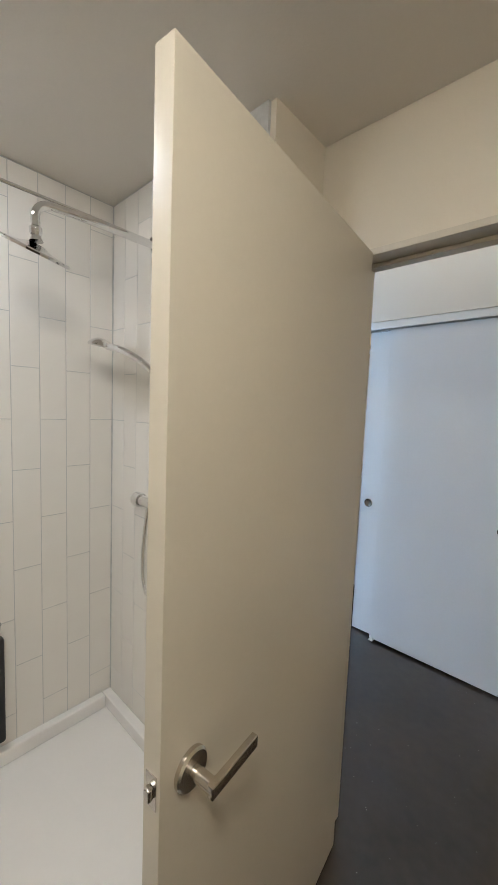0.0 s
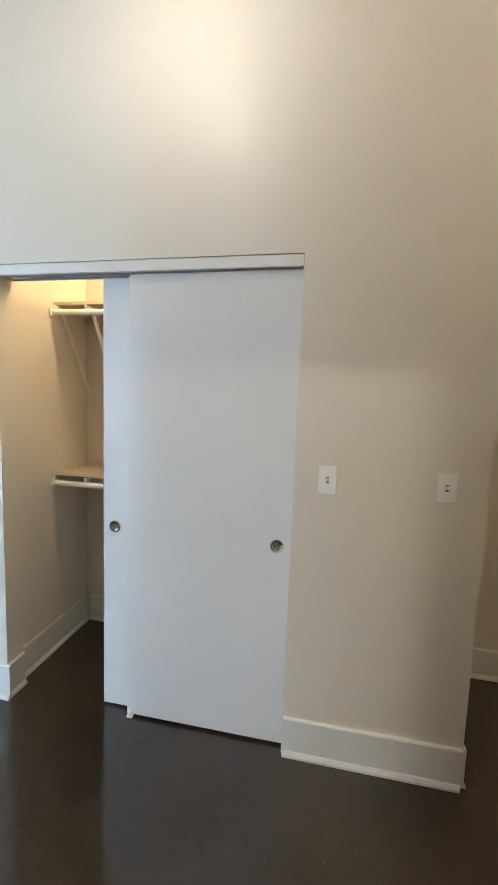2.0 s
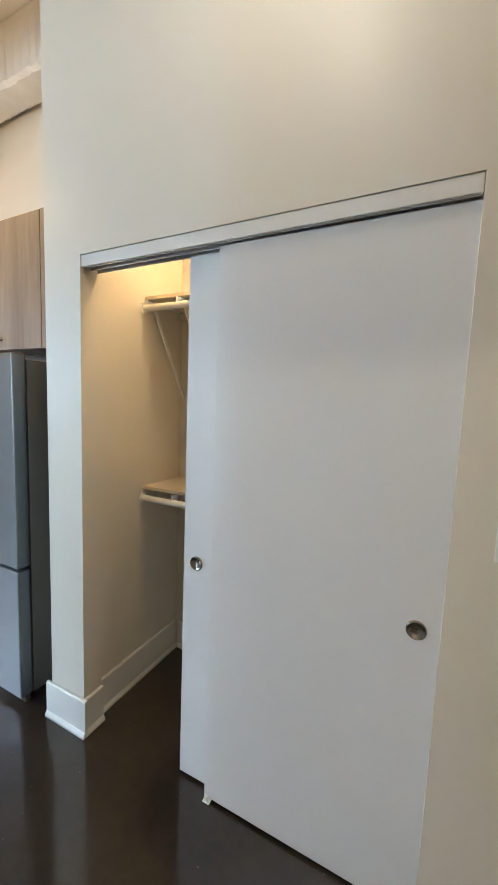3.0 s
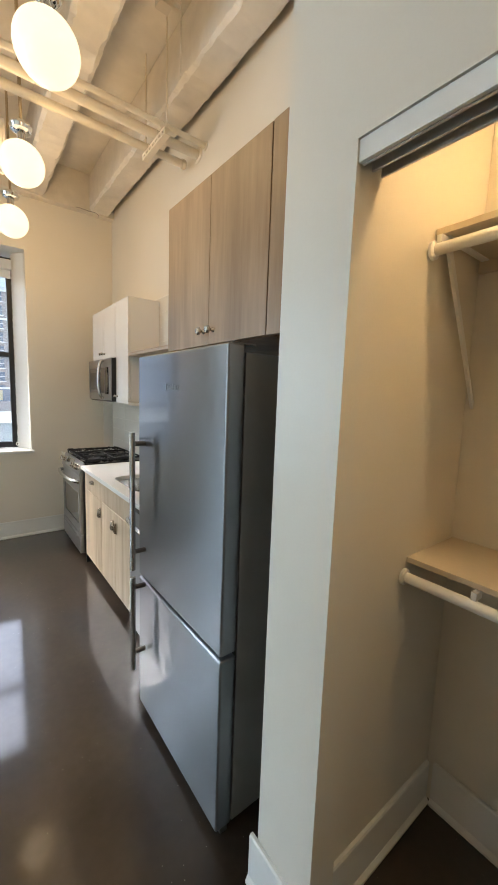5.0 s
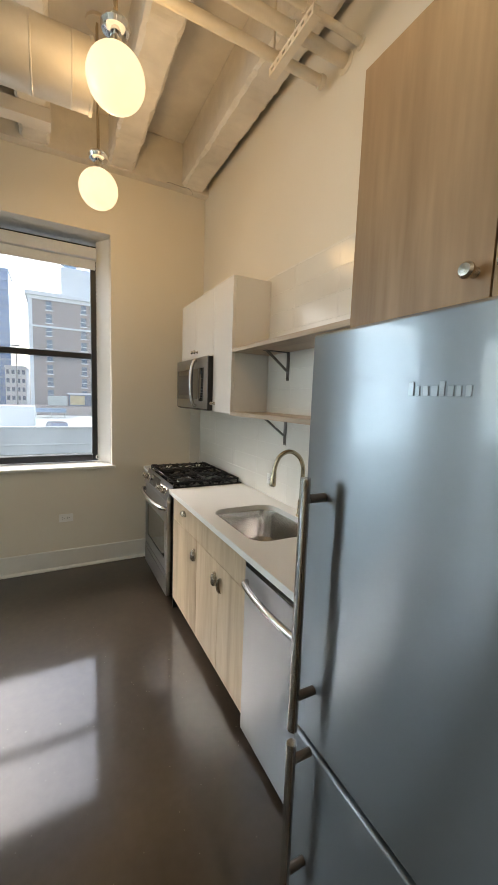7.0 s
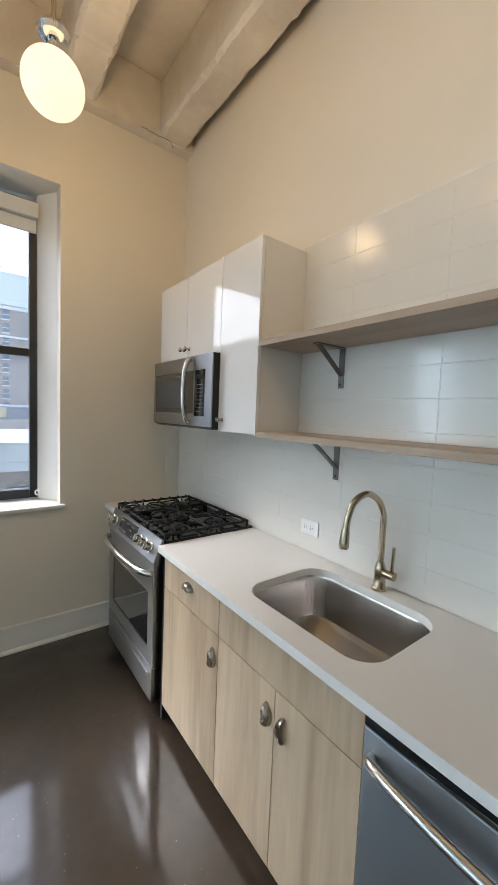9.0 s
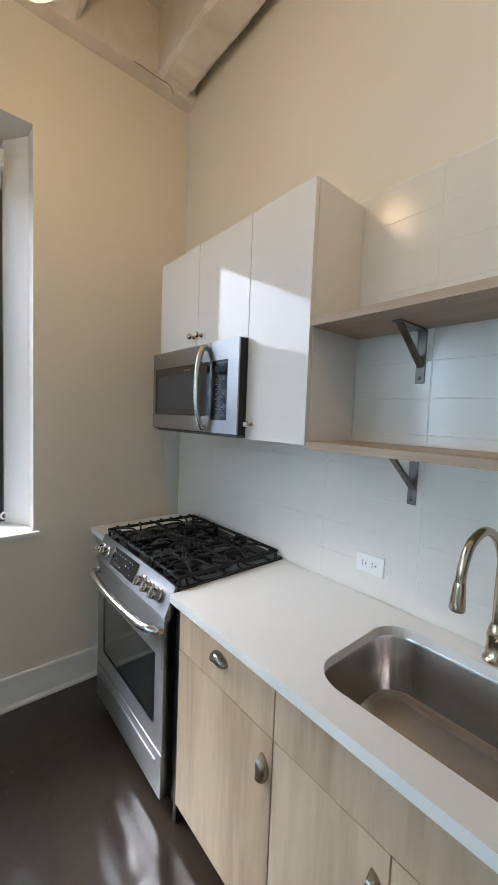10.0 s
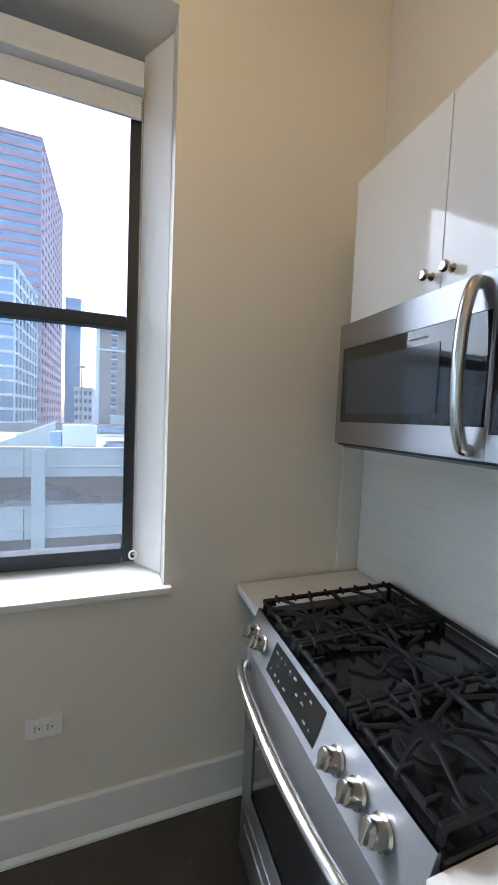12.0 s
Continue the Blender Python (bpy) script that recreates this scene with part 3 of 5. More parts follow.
for nm, x0, x1 in (("jamb", 5.0155, 5.0355), ("jamb", 5.8545, 5.8745)):
    part(nm, bx(bm_new(), x0, x1, BF - 0.018, HF + 0.012, 0.001, 2.043, 0.003), FRAMEP, fr)
    sgn = 1 if x0 < 5.4 else -1
    xi = x1 if sgn > 0 else x0
    part("stop", bx(bm_new(), min(xi, xi + sgn * 0.010), max(xi, xi + sgn * 0.010), BF + 0.045, HF + 0.006, 0.001, 2.02, 0.003), FRAMEP, fr)
part("head", bx(bm_new(), 5.0365, 5.8535, BF - 0.018, HF + 0.012, 2.022, 2.043, 0.003), FRAMEP, fr)
part("head_stop", bx(bm_new(), 5.0375, 5.8525, BF + 0.045, HF + 0.006, 2.008, 2.0215, 0.003), FRAMEP, fr)
for x0, x1 in ((4.965, 5.0150), (5.8750, 5.925)):
    part("casing", bx(bm_new(), x0, x1, HF + 0.001, HF + 0.018, 0.001, 2.09, 0.003), FRAMEP, fr)
part("casing", bx(bm_new(), 5.0155, 5.8745, HF + 0.0125, HF + 0.018, 2.044, 2.09, 0.003), FRAMEP, fr)
sp = part("strike_plate", bx(bm_new(), 5.8526, 5.8542, BF - 0.008, BF + 0.038, 0.875, 0.985, 0.0005), NICKEL, fr, "brushed nickel strike plate")
part("strike_hole", bx(bm_new(), 5.8521, 5.8525, BF + 0.006, BF + 0.024, 0.90, 0.96), SLOT, fr)

door = thing("bathroom_door", (5.043, BF - 0.02, 0.0), "cream painted flush bathroom door standing open", "door", "", "structure")
# built closed along +x from the hinge, then swung open
DX, DY = 5.043, BF - 0.02
part("slab", bx(bm_new(), DX, DX + 0.81, DY - 0.0, DY + 0.040, 0.012, 2.03, 0.002), BDOOR, door)
LZ, LX = 0.925, DX + 0.745
for s, yy in ((-1, DY), (1, DY + 0.040)):
    h = part("rosette", lathe(bm_new(), (LX, yy, LZ), (0, s, 0), [(0.036, 0.0005), (0.036, 0.008), (0.032, 0.012), (0.014, 0.013)], 32), NICKEL, door, "round satin nickel rosette")
    part("lever_neck", rod(bm_new(), (LX, yy + s * 0.0135, LZ), (LX, yy + s * 0.062, LZ), 0.0125, n=20), NICKEL, door)
    part("lever", bx(bm_new(), LX - 0.115, LX + 0.012, yy + s * 0.050, yy + s * 0.064, LZ - 0.012, LZ + 0.012, 0.003), NICKEL, door, "flat square satin nickel lever")
part("latch_plate", bx(bm_new(), DX + 0.8101, DX + 0.8112, DY + 0.007, DY + 0.033, LZ - 0.03, LZ + 0.03, 0.0004), NICKEL, door)
part("latch_bolt", bx(bm_new(), DX + 0.8113, DX + 0.822, DY + 0.014, DY + 0.028, LZ - 0.011, LZ + 0.011, 0.003), NICKEL, door, "spring latch bolt")
for z in (0.25, 1.02, 1.8):
    part("hinge", rod(bm_new(), (DX - 0.007, DY - 0.009, z - 0.05), (DX - 0.007, DY - 0.009, z + 0.05), 0.0065, n=12), NICKEL, door)
door.rotation_euler = (0, 0, radians(-83.4))

# ---- shower ----
tray = thing("shower_tray", (4.4, -3.0, 0.0), "white acrylic shower tray with a raised rim", "shower tray")
part("pan", bx(bm_new(), 3.965, 4.86, -3.72, -2.195, 0.002, 0.05, 0.004), ACRYLIC, tray)
for a in ((3.953, 4.87, -2.235, -2.1915), (3.953, 4.87, -3.76, -3.721), (3.953, 3.993, -3.7205, -2.2355), (4.80, 4.87, -3.7205, -2.2355)):
    part("rim", bx(bm_new(), a[0], a[1], a[2], a[3], 0.0505, 0.115, 0.007, 3), ACRYLIC, tray)
part("drain", lathe(bm_new(), (4.4, -3.0, 0.05), (0, 0, 1), [(0.055, 0.0005), (0.055, 0.004), (0.045, 0.005), (0.01, 0.002)], 24), CHROME, tray)
SX = 4.30
sh = thing("rain_shower", (SX, -2.19, 2.155), "chrome rain shower head on a long wall arm", "shower head")
part("arm", tube(bm_new(), curve_pts([(SX, -2.193, 2.160), (SX, -2.40, 2.158), (SX, -2.53, 2.155), (SX, -2.595, 2.147), (SX, -2.622, 2.120), (SX, -2.624, 2.075)], 6), 0.0135, 14), CHROME, sh)
part("flange", lathe(bm_new(), (SX, -2.1915, 2.160), (0, -1, 0), [(0.03, 0), (0.03, 0.006), (0.018, 0.012)], 24), CHROME, sh)
part("ball_joint", lathe(bm_new(), (SX, -2.624, 2.077), (0, 0.04, -1), [(0.014, 0), (0.019, 0.006), (0.019, 0.02), (0.014, 0.03), (0.020, 0.045)], 20), CHROME, sh)
part("head", lathe(bm_new(), (SX, -2.622, 2.025), (-0.50, -0.25, -1.19), [(0.022, 0), (0.05, 0.012), (0.104, 0.017), (0.108, 0.021), (0.106, 0.027), (0.09, 0.028), (0.001, 0.028)], 40), CHROME, sh, "wide flat round chrome spray head")
rail = thing("shower_rod", (4.26, -3.0, 2.24), "thin straight chrome shower rod", "shower rod")
part("bar", rod(bm_new(), (4.27, -2.193, 2.185), (4.27, -3.76, 2.185), 0.006, n=12), CHROME, rail)
part("end_cap", lathe(bm_new(), (4.27, -2.1915, 2.185), (0, -1, 0), [(0.016, 0), (0.016, 0.006), (0.008, 0.01)], 16), CHROME, rail)
hs = thing("hand_shower", (4.40, -2.2, 1.1), "chrome hand shower on a slide bar with mixer valve", "hand shower")
part("slide_bar", rod(bm_new(), (4.46, -2.235, 1.10), (4.46, -2.235, 1.78), 0.009), CHROME, hs)
part("holder", ball(bm_new(), (4.455, -2.24, 1.64), 0.022), CHROME, hs)
part("handle", tube(bm_new(), curve_pts([(4.44, -2.25, 1.63), (4.36, -2.285, 1.70), (4.27, -2.32, 1.745), (4.20, -2.34, 1.76)], 5), 0.013, 12), CHROME, hs)
part("spray_head", lathe(bm_new(), (4.165, -2.35, 1.785), (-0.18, -0.05, -1), [(0.012, -0.008), (0.034, 0.0), (0.045, 0.012), (0.047, 0.02), (0.043, 0.024), (0.001, 0.024)], 28), CHROME, hs)
v = part("valve_body", tube(bm_new(), [(4.30, -2.24, 1.15), (4.50, -2.24, 1.15)], 0.022, 20), CHROME, hs)
part("valve_handle", lathe(bm_new(), (4.30, -2.24, 1.15), (-1, 0, 0), [(0.027, 0), (0.030, 0.01), (0.030, 0.035), (0.024, 0.042)], 24), CHROME, hs)
for q in (4.35, 4.46):
    part("inlet", rod(bm_new(), (q, -2.193, 1.15), (q, -2.24, 1.15), 0.017), CHROME, hs)
part("hose", tube(bm_new(), curve_pts([(4.35, -2.24, 1.13), (4.34, -2.25, 1.0), (4.35, -2.26, 0.87), (4.40, -2.27, 0.80), (4.47, -2.26, 0.84), (4.50, -2.25, 1.1), (4.48, -2.25, 1.4), (4.445, -2.25, 1.62)], 8), 0.0085, 10), CHROME, hs, "ribbed chrome hose")
bt = thing("shower_caddy", (4.0, -2.665, 0.66), "dark narrow bottle-like holder on the shower wall", "shower caddy")
part("body", bx(bm_new(), 3.958, 4.0, -2.72, -2.655, 0.16, 0.60, 0.012, 3), BLACK, bt)
part("clip", rod(bm_new(), (3.962, -2.675, 0.605), (3.99, -2.675, 0.66), 0.012), CHROME, bt)
bl = thing("bathroom_light", (5.75, -3.3, CLG - 0.06), "round warm bathroom ceiling light", "ceiling light", "bathroom lights")
part("base", rod(bm_new(), (5.75, -3.3, CLG - 0.02), (5.75, -3.3, CLG - 0.001), 0.16, n=32), PLASTIC, bl)
part("diffuser", lathe(bm_new(), (5.75, -3.3, CLG - 0.0205), (0, 0, -1), [(0.15, 0), (0.147, 0.02), (0.11, 0.045), (0.05, 0.058), (0.002, 0.06)], 32), BULB, bl, "glowing warm opal diffuser")
bl2 = thing("shower_light", (4.42, -3.15, CLG - 0.03), "small round recessed shower light", "ceiling light", "bathroom lights")
part("trim_ring", lathe(bm_new(), (4.42, -3.15, CLG - 0.001), (0, 0, -1), [(0.085, 0), (0.083, 0.006), (0.066, 0.008)], 32), PLASTIC, bl2)
part("lens", rod(bm_new(), (4.42, -3.15, CLG - 0.0095), (4.42, -3.15, CLG - 0.014), 0.064, n=32), mat("cool_lamp_lens", (0.9, 0.9, 0.9), emit=((1.0, 0.95, 0.88), 32.0)), bl2, "glowing neutral white lens")

bm = bm_new()
random.seed(11)
pts = [(0.094, -0.37 + k * 0.022, 3.492 + random.uniform(-0.006, 0.006)) for k in range(11)] + [(0.094, -0.135, 3.470), (0.094, -0.133, 3.452)]
tube(bm, pts, 0.0016, 5)
tagged(structure("trim_crack", bm, SLOT, "dark ragged paint crack along the ceiling edge", "crack"), kind="structure")

# ---- kitchen ----
fz = thing("refrigerator", (3.22, -0.40, 0.0), "tall brushed steel refrigerator with a freezer drawer below", "refrigerator")
FX0, FX1, FY = 2.872, 3.598, -0.750
part("body", bx(bm_new(), FX0 + 0.012, FX1 - 0.012, FY + 0.075, -0.045, 0.03, 1.722, 0.004), FSIDE, fz, "dark grey painted steel case")
part("gasket", bx(bm_new(), FX0 + 0.02, FX1 - 0.02, FY + 0.066, FY + 0.0745, 0.05, 1.715), BLACK, fz)
for nm, za, zc, lab in (("upper_door", 0.718, 1.745, "brushed steel fresh food door"), ("freezer_door", 0.045, 0.704, "brushed steel freezer door")):
    part(nm, bx(bm_new(), FX0, FX1, FY, FY + 0.065, za, zc, 0.009, 3), FSTEEL_DIM, fz, lab)
for z0, z1 in ((0.780, 1.411), (0.286, 0.743)):
    hd = part("handle", rod(bm_new(), (2.948, FY - 0.058, z0), (2.948, FY - 0.058, z1), 0.0125, n=20), STEELH, fz, "round brushed steel bar handle")
    for z in (z0 + 0.085, z1 - 0.05):
        part("handle_post", rod(bm_new(), (2.948, FY - 0.0005, z), (2.948, FY - 0.047, z), 0.011, n=16), DGREY, hd, "dark handle post")
part("hinge_cover", bx(bm_new(), FX1 - 0.10, FX1 - 0.02, FY + 0.03, FY + 0.12, 1.7455, 1.751, 0.002), DGREY, fz)
bm = bm_new()
for k, w in enumerate((0.014, 0.010, 0.013, 0.016, 0.012, 0.013, 0.010, 0.012)):
    bx(bm, 3.160 + k * 0.0150, 3.160 + k * 0.0150 + w * 0.8, FY - 0.002, FY - 0.0004, 1.600, 1.600 + (0.024 if k in (0, 4) else 0.017), 0.0004, 1)
tagged(part("badge", bm, STEEL, fz, "small raised chrome badge"), kind="stuff")
for q in (FX0 + 0.06, FX1 - 0.06):
    part("foot", rod(bm_new(), (q, FY + 0.12, 0.001), (q, FY + 0.12, 0.0298), 0.02), BLACK, fz)
part("toe_grille", bx(bm_new(), FX0 + 0.015, FX1 - 0.015, FY + 0.03, FY + 0.06, 0.004, 0.0435, 0.002), DGREY, fz)


def knob(parent, p, out=(0, -1, 0), r=0.016):
    return part("knob", lathe(bm_new(), p, out, [(0.011, 0.0005), (0.009, 0.004), (0.006, 0.012), (0.008, 0.018), (r, 0.024), (r * 1.02, 0.030), (r * 0.75, 0.036), (0.001, 0.037)], 24), NICKEL, parent, "round nickel knob")


def cup(parent, c, turn):
    """A half-shell cup pull, hollow side turned by degrees about the front's normal."""
    bm = bm_new()
    n, m, w, h, d = 14, 7, 0.042, 0.030, 0.026
    grid = []
    for i in range(m + 1):
        b = (math.pi / 2) * i / m
        row = []
        for k in range(n + 1):
            a = math.pi * k / n
            row.append(bm.verts.new((w * math.cos(a) * math.cos(b) ** 0.6, -d * math.sin(b), h * math.sin(a) * math.cos(b) ** 0.35 + (0.004 if i == m else 0))))
        grid.append(row)
    for i in range(m):
        for k in range(n):
            bm.faces.new((grid[i][k], grid[i][k + 1], grid[i + 1][k + 1], grid[i + 1][k]))
    bmesh.ops.solidify(bm, geom=bm.faces[:], thickness=0.0015)
    bmesh.ops.transform(bm, verts=bm.verts[:], matrix=Matrix.Translation(c) @ Matrix.Rotation(radians(turn), 4, "Y"))
    return part("cup_pull", bm, NICKEL, parent, "brushed nickel cup pull")


uc = thing("fridge_wall_cabinet", (3.2, -0.3, 1.79), "oak laminate wall cabinet above the refrigerator", "wall cabinet")
part("body", bx(bm_new(), 2.80, 3.552, -0.552, KW - 0.002, 1.79, 2.445, 0.001), OAK_LAMPLIT, uc)
for a, b in ((2.801, 3.180), (3.1835, 3.551)):
    part("door", bx(bm_new(), a, b, -0.574, -0.5535, 1.791, 2.444, 0.0015), OAK_LAMPLIT, uc)
knob(uc, (3.147, -0.574, 1.846))
knob(uc, (3.220, -0.574, 1.846))
part("filler_panel", bx(bm_new(), 3.556, 3.765, -0.574, -0.552, 1.79, 2.445, 0.0015), OAK_LAMPLIT, uc)

# open shelves
for z in (1.918, 1.502):
    s = solo("wall_shelf", bx(bm_new(), 1.347, 2.798, -0.262, KW - 0.011, z - 0.026, z, 0.0015), SHELFW, "oak laminate wall shelf on raw steel brackets", "shelf", "kitchen shelves")
    for x in (1.60, 2.56):
        b = thing("shelf_bracket", (x, KW - 0.01, z - 0.2), "raw steel shelf bracket with a diagonal strut", "shelf bracket", "shelf brackets")
        part("wall_leg", bx(bm_new(), x - 0.016, x + 0.016, KW - 0.015, KW - 0.0105, z - 0.205, z - 0.028, 0.002), BRACKET, b)
        part("top_arm", bx(bm_new(), x - 0.016, x + 0.016, KW - 0.19, KW - 0.0155, z - 0.0315, z - 0.0265, 0.001), BRACKET, b)
        part("strut", prism(bm_new(), [(KW - 0.175, z - 0.032), (KW - 0.160, z - 0.032), (KW - 0.016, z - 0.140), (KW - 0.016, z - 0.152)], "x", x - 0.010, x + 0.010), BRACKET, b, "", False)
        part("screw", rod(bm_new(), (x, KW - 0.0152, z - 0.188), (x, KW - 0.018, z - 0.188), 0.005, n=12), BLACK, b)

# white wall cabinets
WCY = -0.262
for x0, x1, z0, doors in ((0.262, 1.0215, 1.90, ((0.263, 0.6410), (0.6435, 1.0205))), (1.0225, 1.345, 1.486, ((1.0235, 1.344),))):
    c = thing("gloss_wall_cabinet", ((x0 + x1) / 2, -0.1, z0), "gloss white wall cabinet with small nickel knobs", "wall cabinet", "white wall cabinets")
    part("body", bx(bm_new(), x0, x1, WCY + 0.020, KW - 0.0115, z0, 2.385, 0.001), GLOSS, c)
    for a, b in doors:
        part("door", bx(bm_new(), a, b, WCY, WCY + 0.0185, z0 + 0.001, 2.384, 0.0015), GLOSS, c)
    if len(doors) == 2:
        knob(c, (0.612, WCY, 1.955), r=0.014)
        knob(c, (0.676, WCY, 1.955), r=0.014)
    else:
        knob(c, (1.062, WCY, 1.548), r=0.014)

# microwave
mw = thing("microwave", (0.654, -0.13, 1.495), "brushed steel over-range microwave with a curved handle", "microwave")
MX0, MX1, MY = 0.282, 1.026, -0.310
part("case", bx(bm_new(), MX0 + 0.004, MX1 - 0.004, MY + 0.0085, KW - 0.012, 1.497, 1.897, 0.003), BLACK, mw)
part("door_frame", wall_with(bm_new(), "x", MX0, 0.832, MY, MY + 0.008, 1.505, 1.895, [(0.305, 0.832 - 0.004, 1.575, 1.815)]), STEEL, mw, "brushed steel door frame", False)
part("control_frame", wall_with(bm_new(), "x", 0.8335, MX1, MY, MY + 0.008, 1.505, 1.895, [(0.8375, 0.955, 1.56, 1.815)]), STEEL, mw, "brushed steel surround", False)
part("door_glass", bx(bm_new(), 0.3055, 0.8275, MY + 0.003, MY + 0.0075, 1.5755, 1.8145), BLACKG, mw, "dark door glass", False)
part("screen_window", bx(bm_new(), 0.335, 0.70, MY + 0.0015, MY + 0.0028, 1.603, 1.772), mat("dark_mesh", (0.05, 0.055, 0.06), rough=0.08, vary=0.05, scale=400), mw, "perforated grey screen", False)
part("control_panel", bx(bm_new(), 0.838, 0.9545, MY + 0.003, MY + 0.0075, 1.5605, 1.8145), BLACKG, mw, "black control panel", False)
part("handle", tube(bm_new(), curve_pts([(0.797, MY - 0.0005, 1.875), (0.797, MY - 0.022, 1.868), (0.797, MY - 0.042, 1.80), (0.797, MY - 0.048, 1.70), (0.797, MY - 0.042, 1.60), (0.797, MY - 0.022, 1.532), (0.797, MY - 0.0005, 1.525)], 6), 0.0135, 14), STEELH, mw, "bowed steel bar handle")
bm = bm_new()
for r in range(8):
    for k in range(3):
        bx(bm, 0.868 + k * 0.026, 0.882 + k * 0.026, MY + 0.0018, MY + 0.0028, 1.585 + r * 0.021, 1.589 + r * 0.021)
tagged(part("key_print", bm, ICON, mw, "", False), kind="stuff")
part("display", bx(bm_new(), 0.862, 0.94, MY + 0.0018, MY + 0.0028, 1.765, 1.79), mat("display_glass", (0.03, 0.04, 0.045), rough=0.05), mw, "", False)
part("badge", bx(bm_new(), 0.60, 0.66, MY + 0.0012, MY + 0.0027, 1.788, 1.793), ICON, mw, "", False)
part("vent_grille", bx(bm_new(), MX0 + 0.02, MX1 - 0.02, MY + 0.02, MY + 0.10, 1.490, 1.4965, 0.001), DGREY, mw)

# range
rg = thing("gas_range", (0.62, -0.27, 0.0), "steel slide-in gas range with black cast iron grates", "gas range")
RX0, RX1 = 0.252, 1.0
part("body", bx(bm_new(), RX0 + 0.003, RX1 - 0.003, -0.535, KW - 0.012, 0.06, 0.905, 0.003), BLACK, rg, "black enamelled sides")
part("cooktop", bx(bm_new(), RX0 - 0.012, RX1 + 0.006, -0.545, KW - 0.012, 0.9055, 0.925, 0.006), ENAMEL, rg, "black enamel cooktop")
part("control_panel", prism(bm_new(), [(-0.5455, 0.934), (-0.552, 0.934), (-0.598, 0.822), (-0.588, 0.806), (-0.5455, 0.806)], "x", RX0, RX1), STEEL, rg, "sloping brushed steel control panel", False)
PN = Vector((0, -0.925, 0.380))


def on_panel(x, f, off):
    """A place on the sloping panel: f from its foot (0) to its top (1)."""
    return Vector((x, -0.598 + 0.046 * f, 0.822 + 0.112 * f)) + PN * off


for x in (0.300, 0.362, 0.772, 0.842, 0.912):
    kn = part("burner_knob", lathe(bm_new(), on_panel(x, 0.48, 0.0008), PN, [(0.027, 0), (0.027, 0.004), (0.022, 0.008), (0.0215, 0.03), (0.019, 0.036), (0.001, 0.037)], 28), NICKEL, rg, "champagne metal burner knob")
    bm = bm_new()
    bx(bm, x - 0.005, x + 0.005, -0.004, 0.004, -0.02, 0.02, 0.002)
    bmesh.ops.translate(bm, verts=bm.verts[:], vec=(-x, 0, 0))
    bmesh.ops.transform(bm, verts=bm.verts[:], matrix=Matrix.Translation(on_panel(x, 0.48, 0.041)) @ Matrix.Rotation(radians(-22.3), 4, "X"))
    part("knob_grip", bm, NICKEL, kn)
bm = bm_new()
for f, g in ((0.16, 0.86),):
    a, b, c, d = on_panel(0.425, f, 0.0012), on_panel(0.70, f, 0.0012), on_panel(0.70, g, 0.0012), on_panel(0.425, g, 0.0012)
    vs = [bm.verts.new(p) for p in (a, b, c, d)]
    ws = [bm.verts.new(p - PN * 0.0008) for p in (a, b, c, d)]
    bm.faces.new(vs), bm.faces.new(ws[::-1])
    for k in range(4):
        bm.faces.new((vs[k], vs[(k + 1) % 4], ws[(k + 1) % 4], ws[k]))
part("display", bm, BLACKG, rg, "black glass display", False)
bm = bm_new()
random.seed(4)
for r in range(3):
    for k in range(9):
        if random.random() < 0.75:
            x, f = 0.442 + k * 0.028, 0.28 + r * 0.2
            w = random.choice((0.006, 0.010, 0.014))
            bm.faces.new([bm.verts.new(on_panel(*q, 0.0016)) for q in ((x, f), (x + w, f), (x + w, f + 0.045), (x, f + 0.045))])
tagged(part("display_print", bm, ICON, rg, "", False), kind="stuff")
part("oven_door", wall_with(bm_new(), "x", RX0 + 0.002, RX1 - 0.022, -0.585, -0.5365, 0.262, 0.803, [(0.335, 0.91, 0.345, 0.64)]), STEEL, rg, "brushed steel oven door", False)
part("oven_window", bx(bm_new(), 0.3355, 0.9095, -0.581, -0.57, 0.3455, 0.6395), BLACKG, rg, "dark oven window", False)
bm = bm_new()
for k in range(14):
    bx(bm, RX1 - 0.036, RX1 - 0.030, -0.5858, -0.5852, 0.60 + k * 0.0125, 0.607 + k * 0.0125)
tagged(part("vent_slots", bm, SLOT, rg, "", False), kind="stuff")
part("oven_handle", tube(bm_new(), curve_pts([(RX0 + 0.02, -0.5855, 0.752), (RX0 + 0.032, -0.612, 0.760), (0.36, -0.638, 0.762), (0.62, -0.652, 0.762), (0.87, -0.638, 0.762), (RX1 - 0.052, -0.612, 0.760), (RX1 - 0.04, -0.5855, 0.752)], 6), 0.017, 16), STEELH, rg, "bowed steel oven handle")
part("drawer", bx(bm_new(), RX0 + 0.002, RX1 - 0.022, -0.588, -0.5365, 0.072, 0.256, 0.006), STEEL, rg, "brushed steel storage drawer")
part("drawer_lip", bx(bm_new(), 0.31, 0.94, -0.596, -0.5885, 0.205, 0.222, 0.003), STEEL, rg)
for x in (RX0 + 0.05, RX1 - 0.05):
    for y in (-0.50, -0.05):
        part("foot", rod(bm_new(), (x, y, 0.001), (x, y, 0.0595), 0.018), BLACK, rg)
part("kick", bx(bm_new(), RX0 + 0.02, RX1 - 0.02, -0.515, -0.505, 0.02, 0.0595), BLACK, rg)
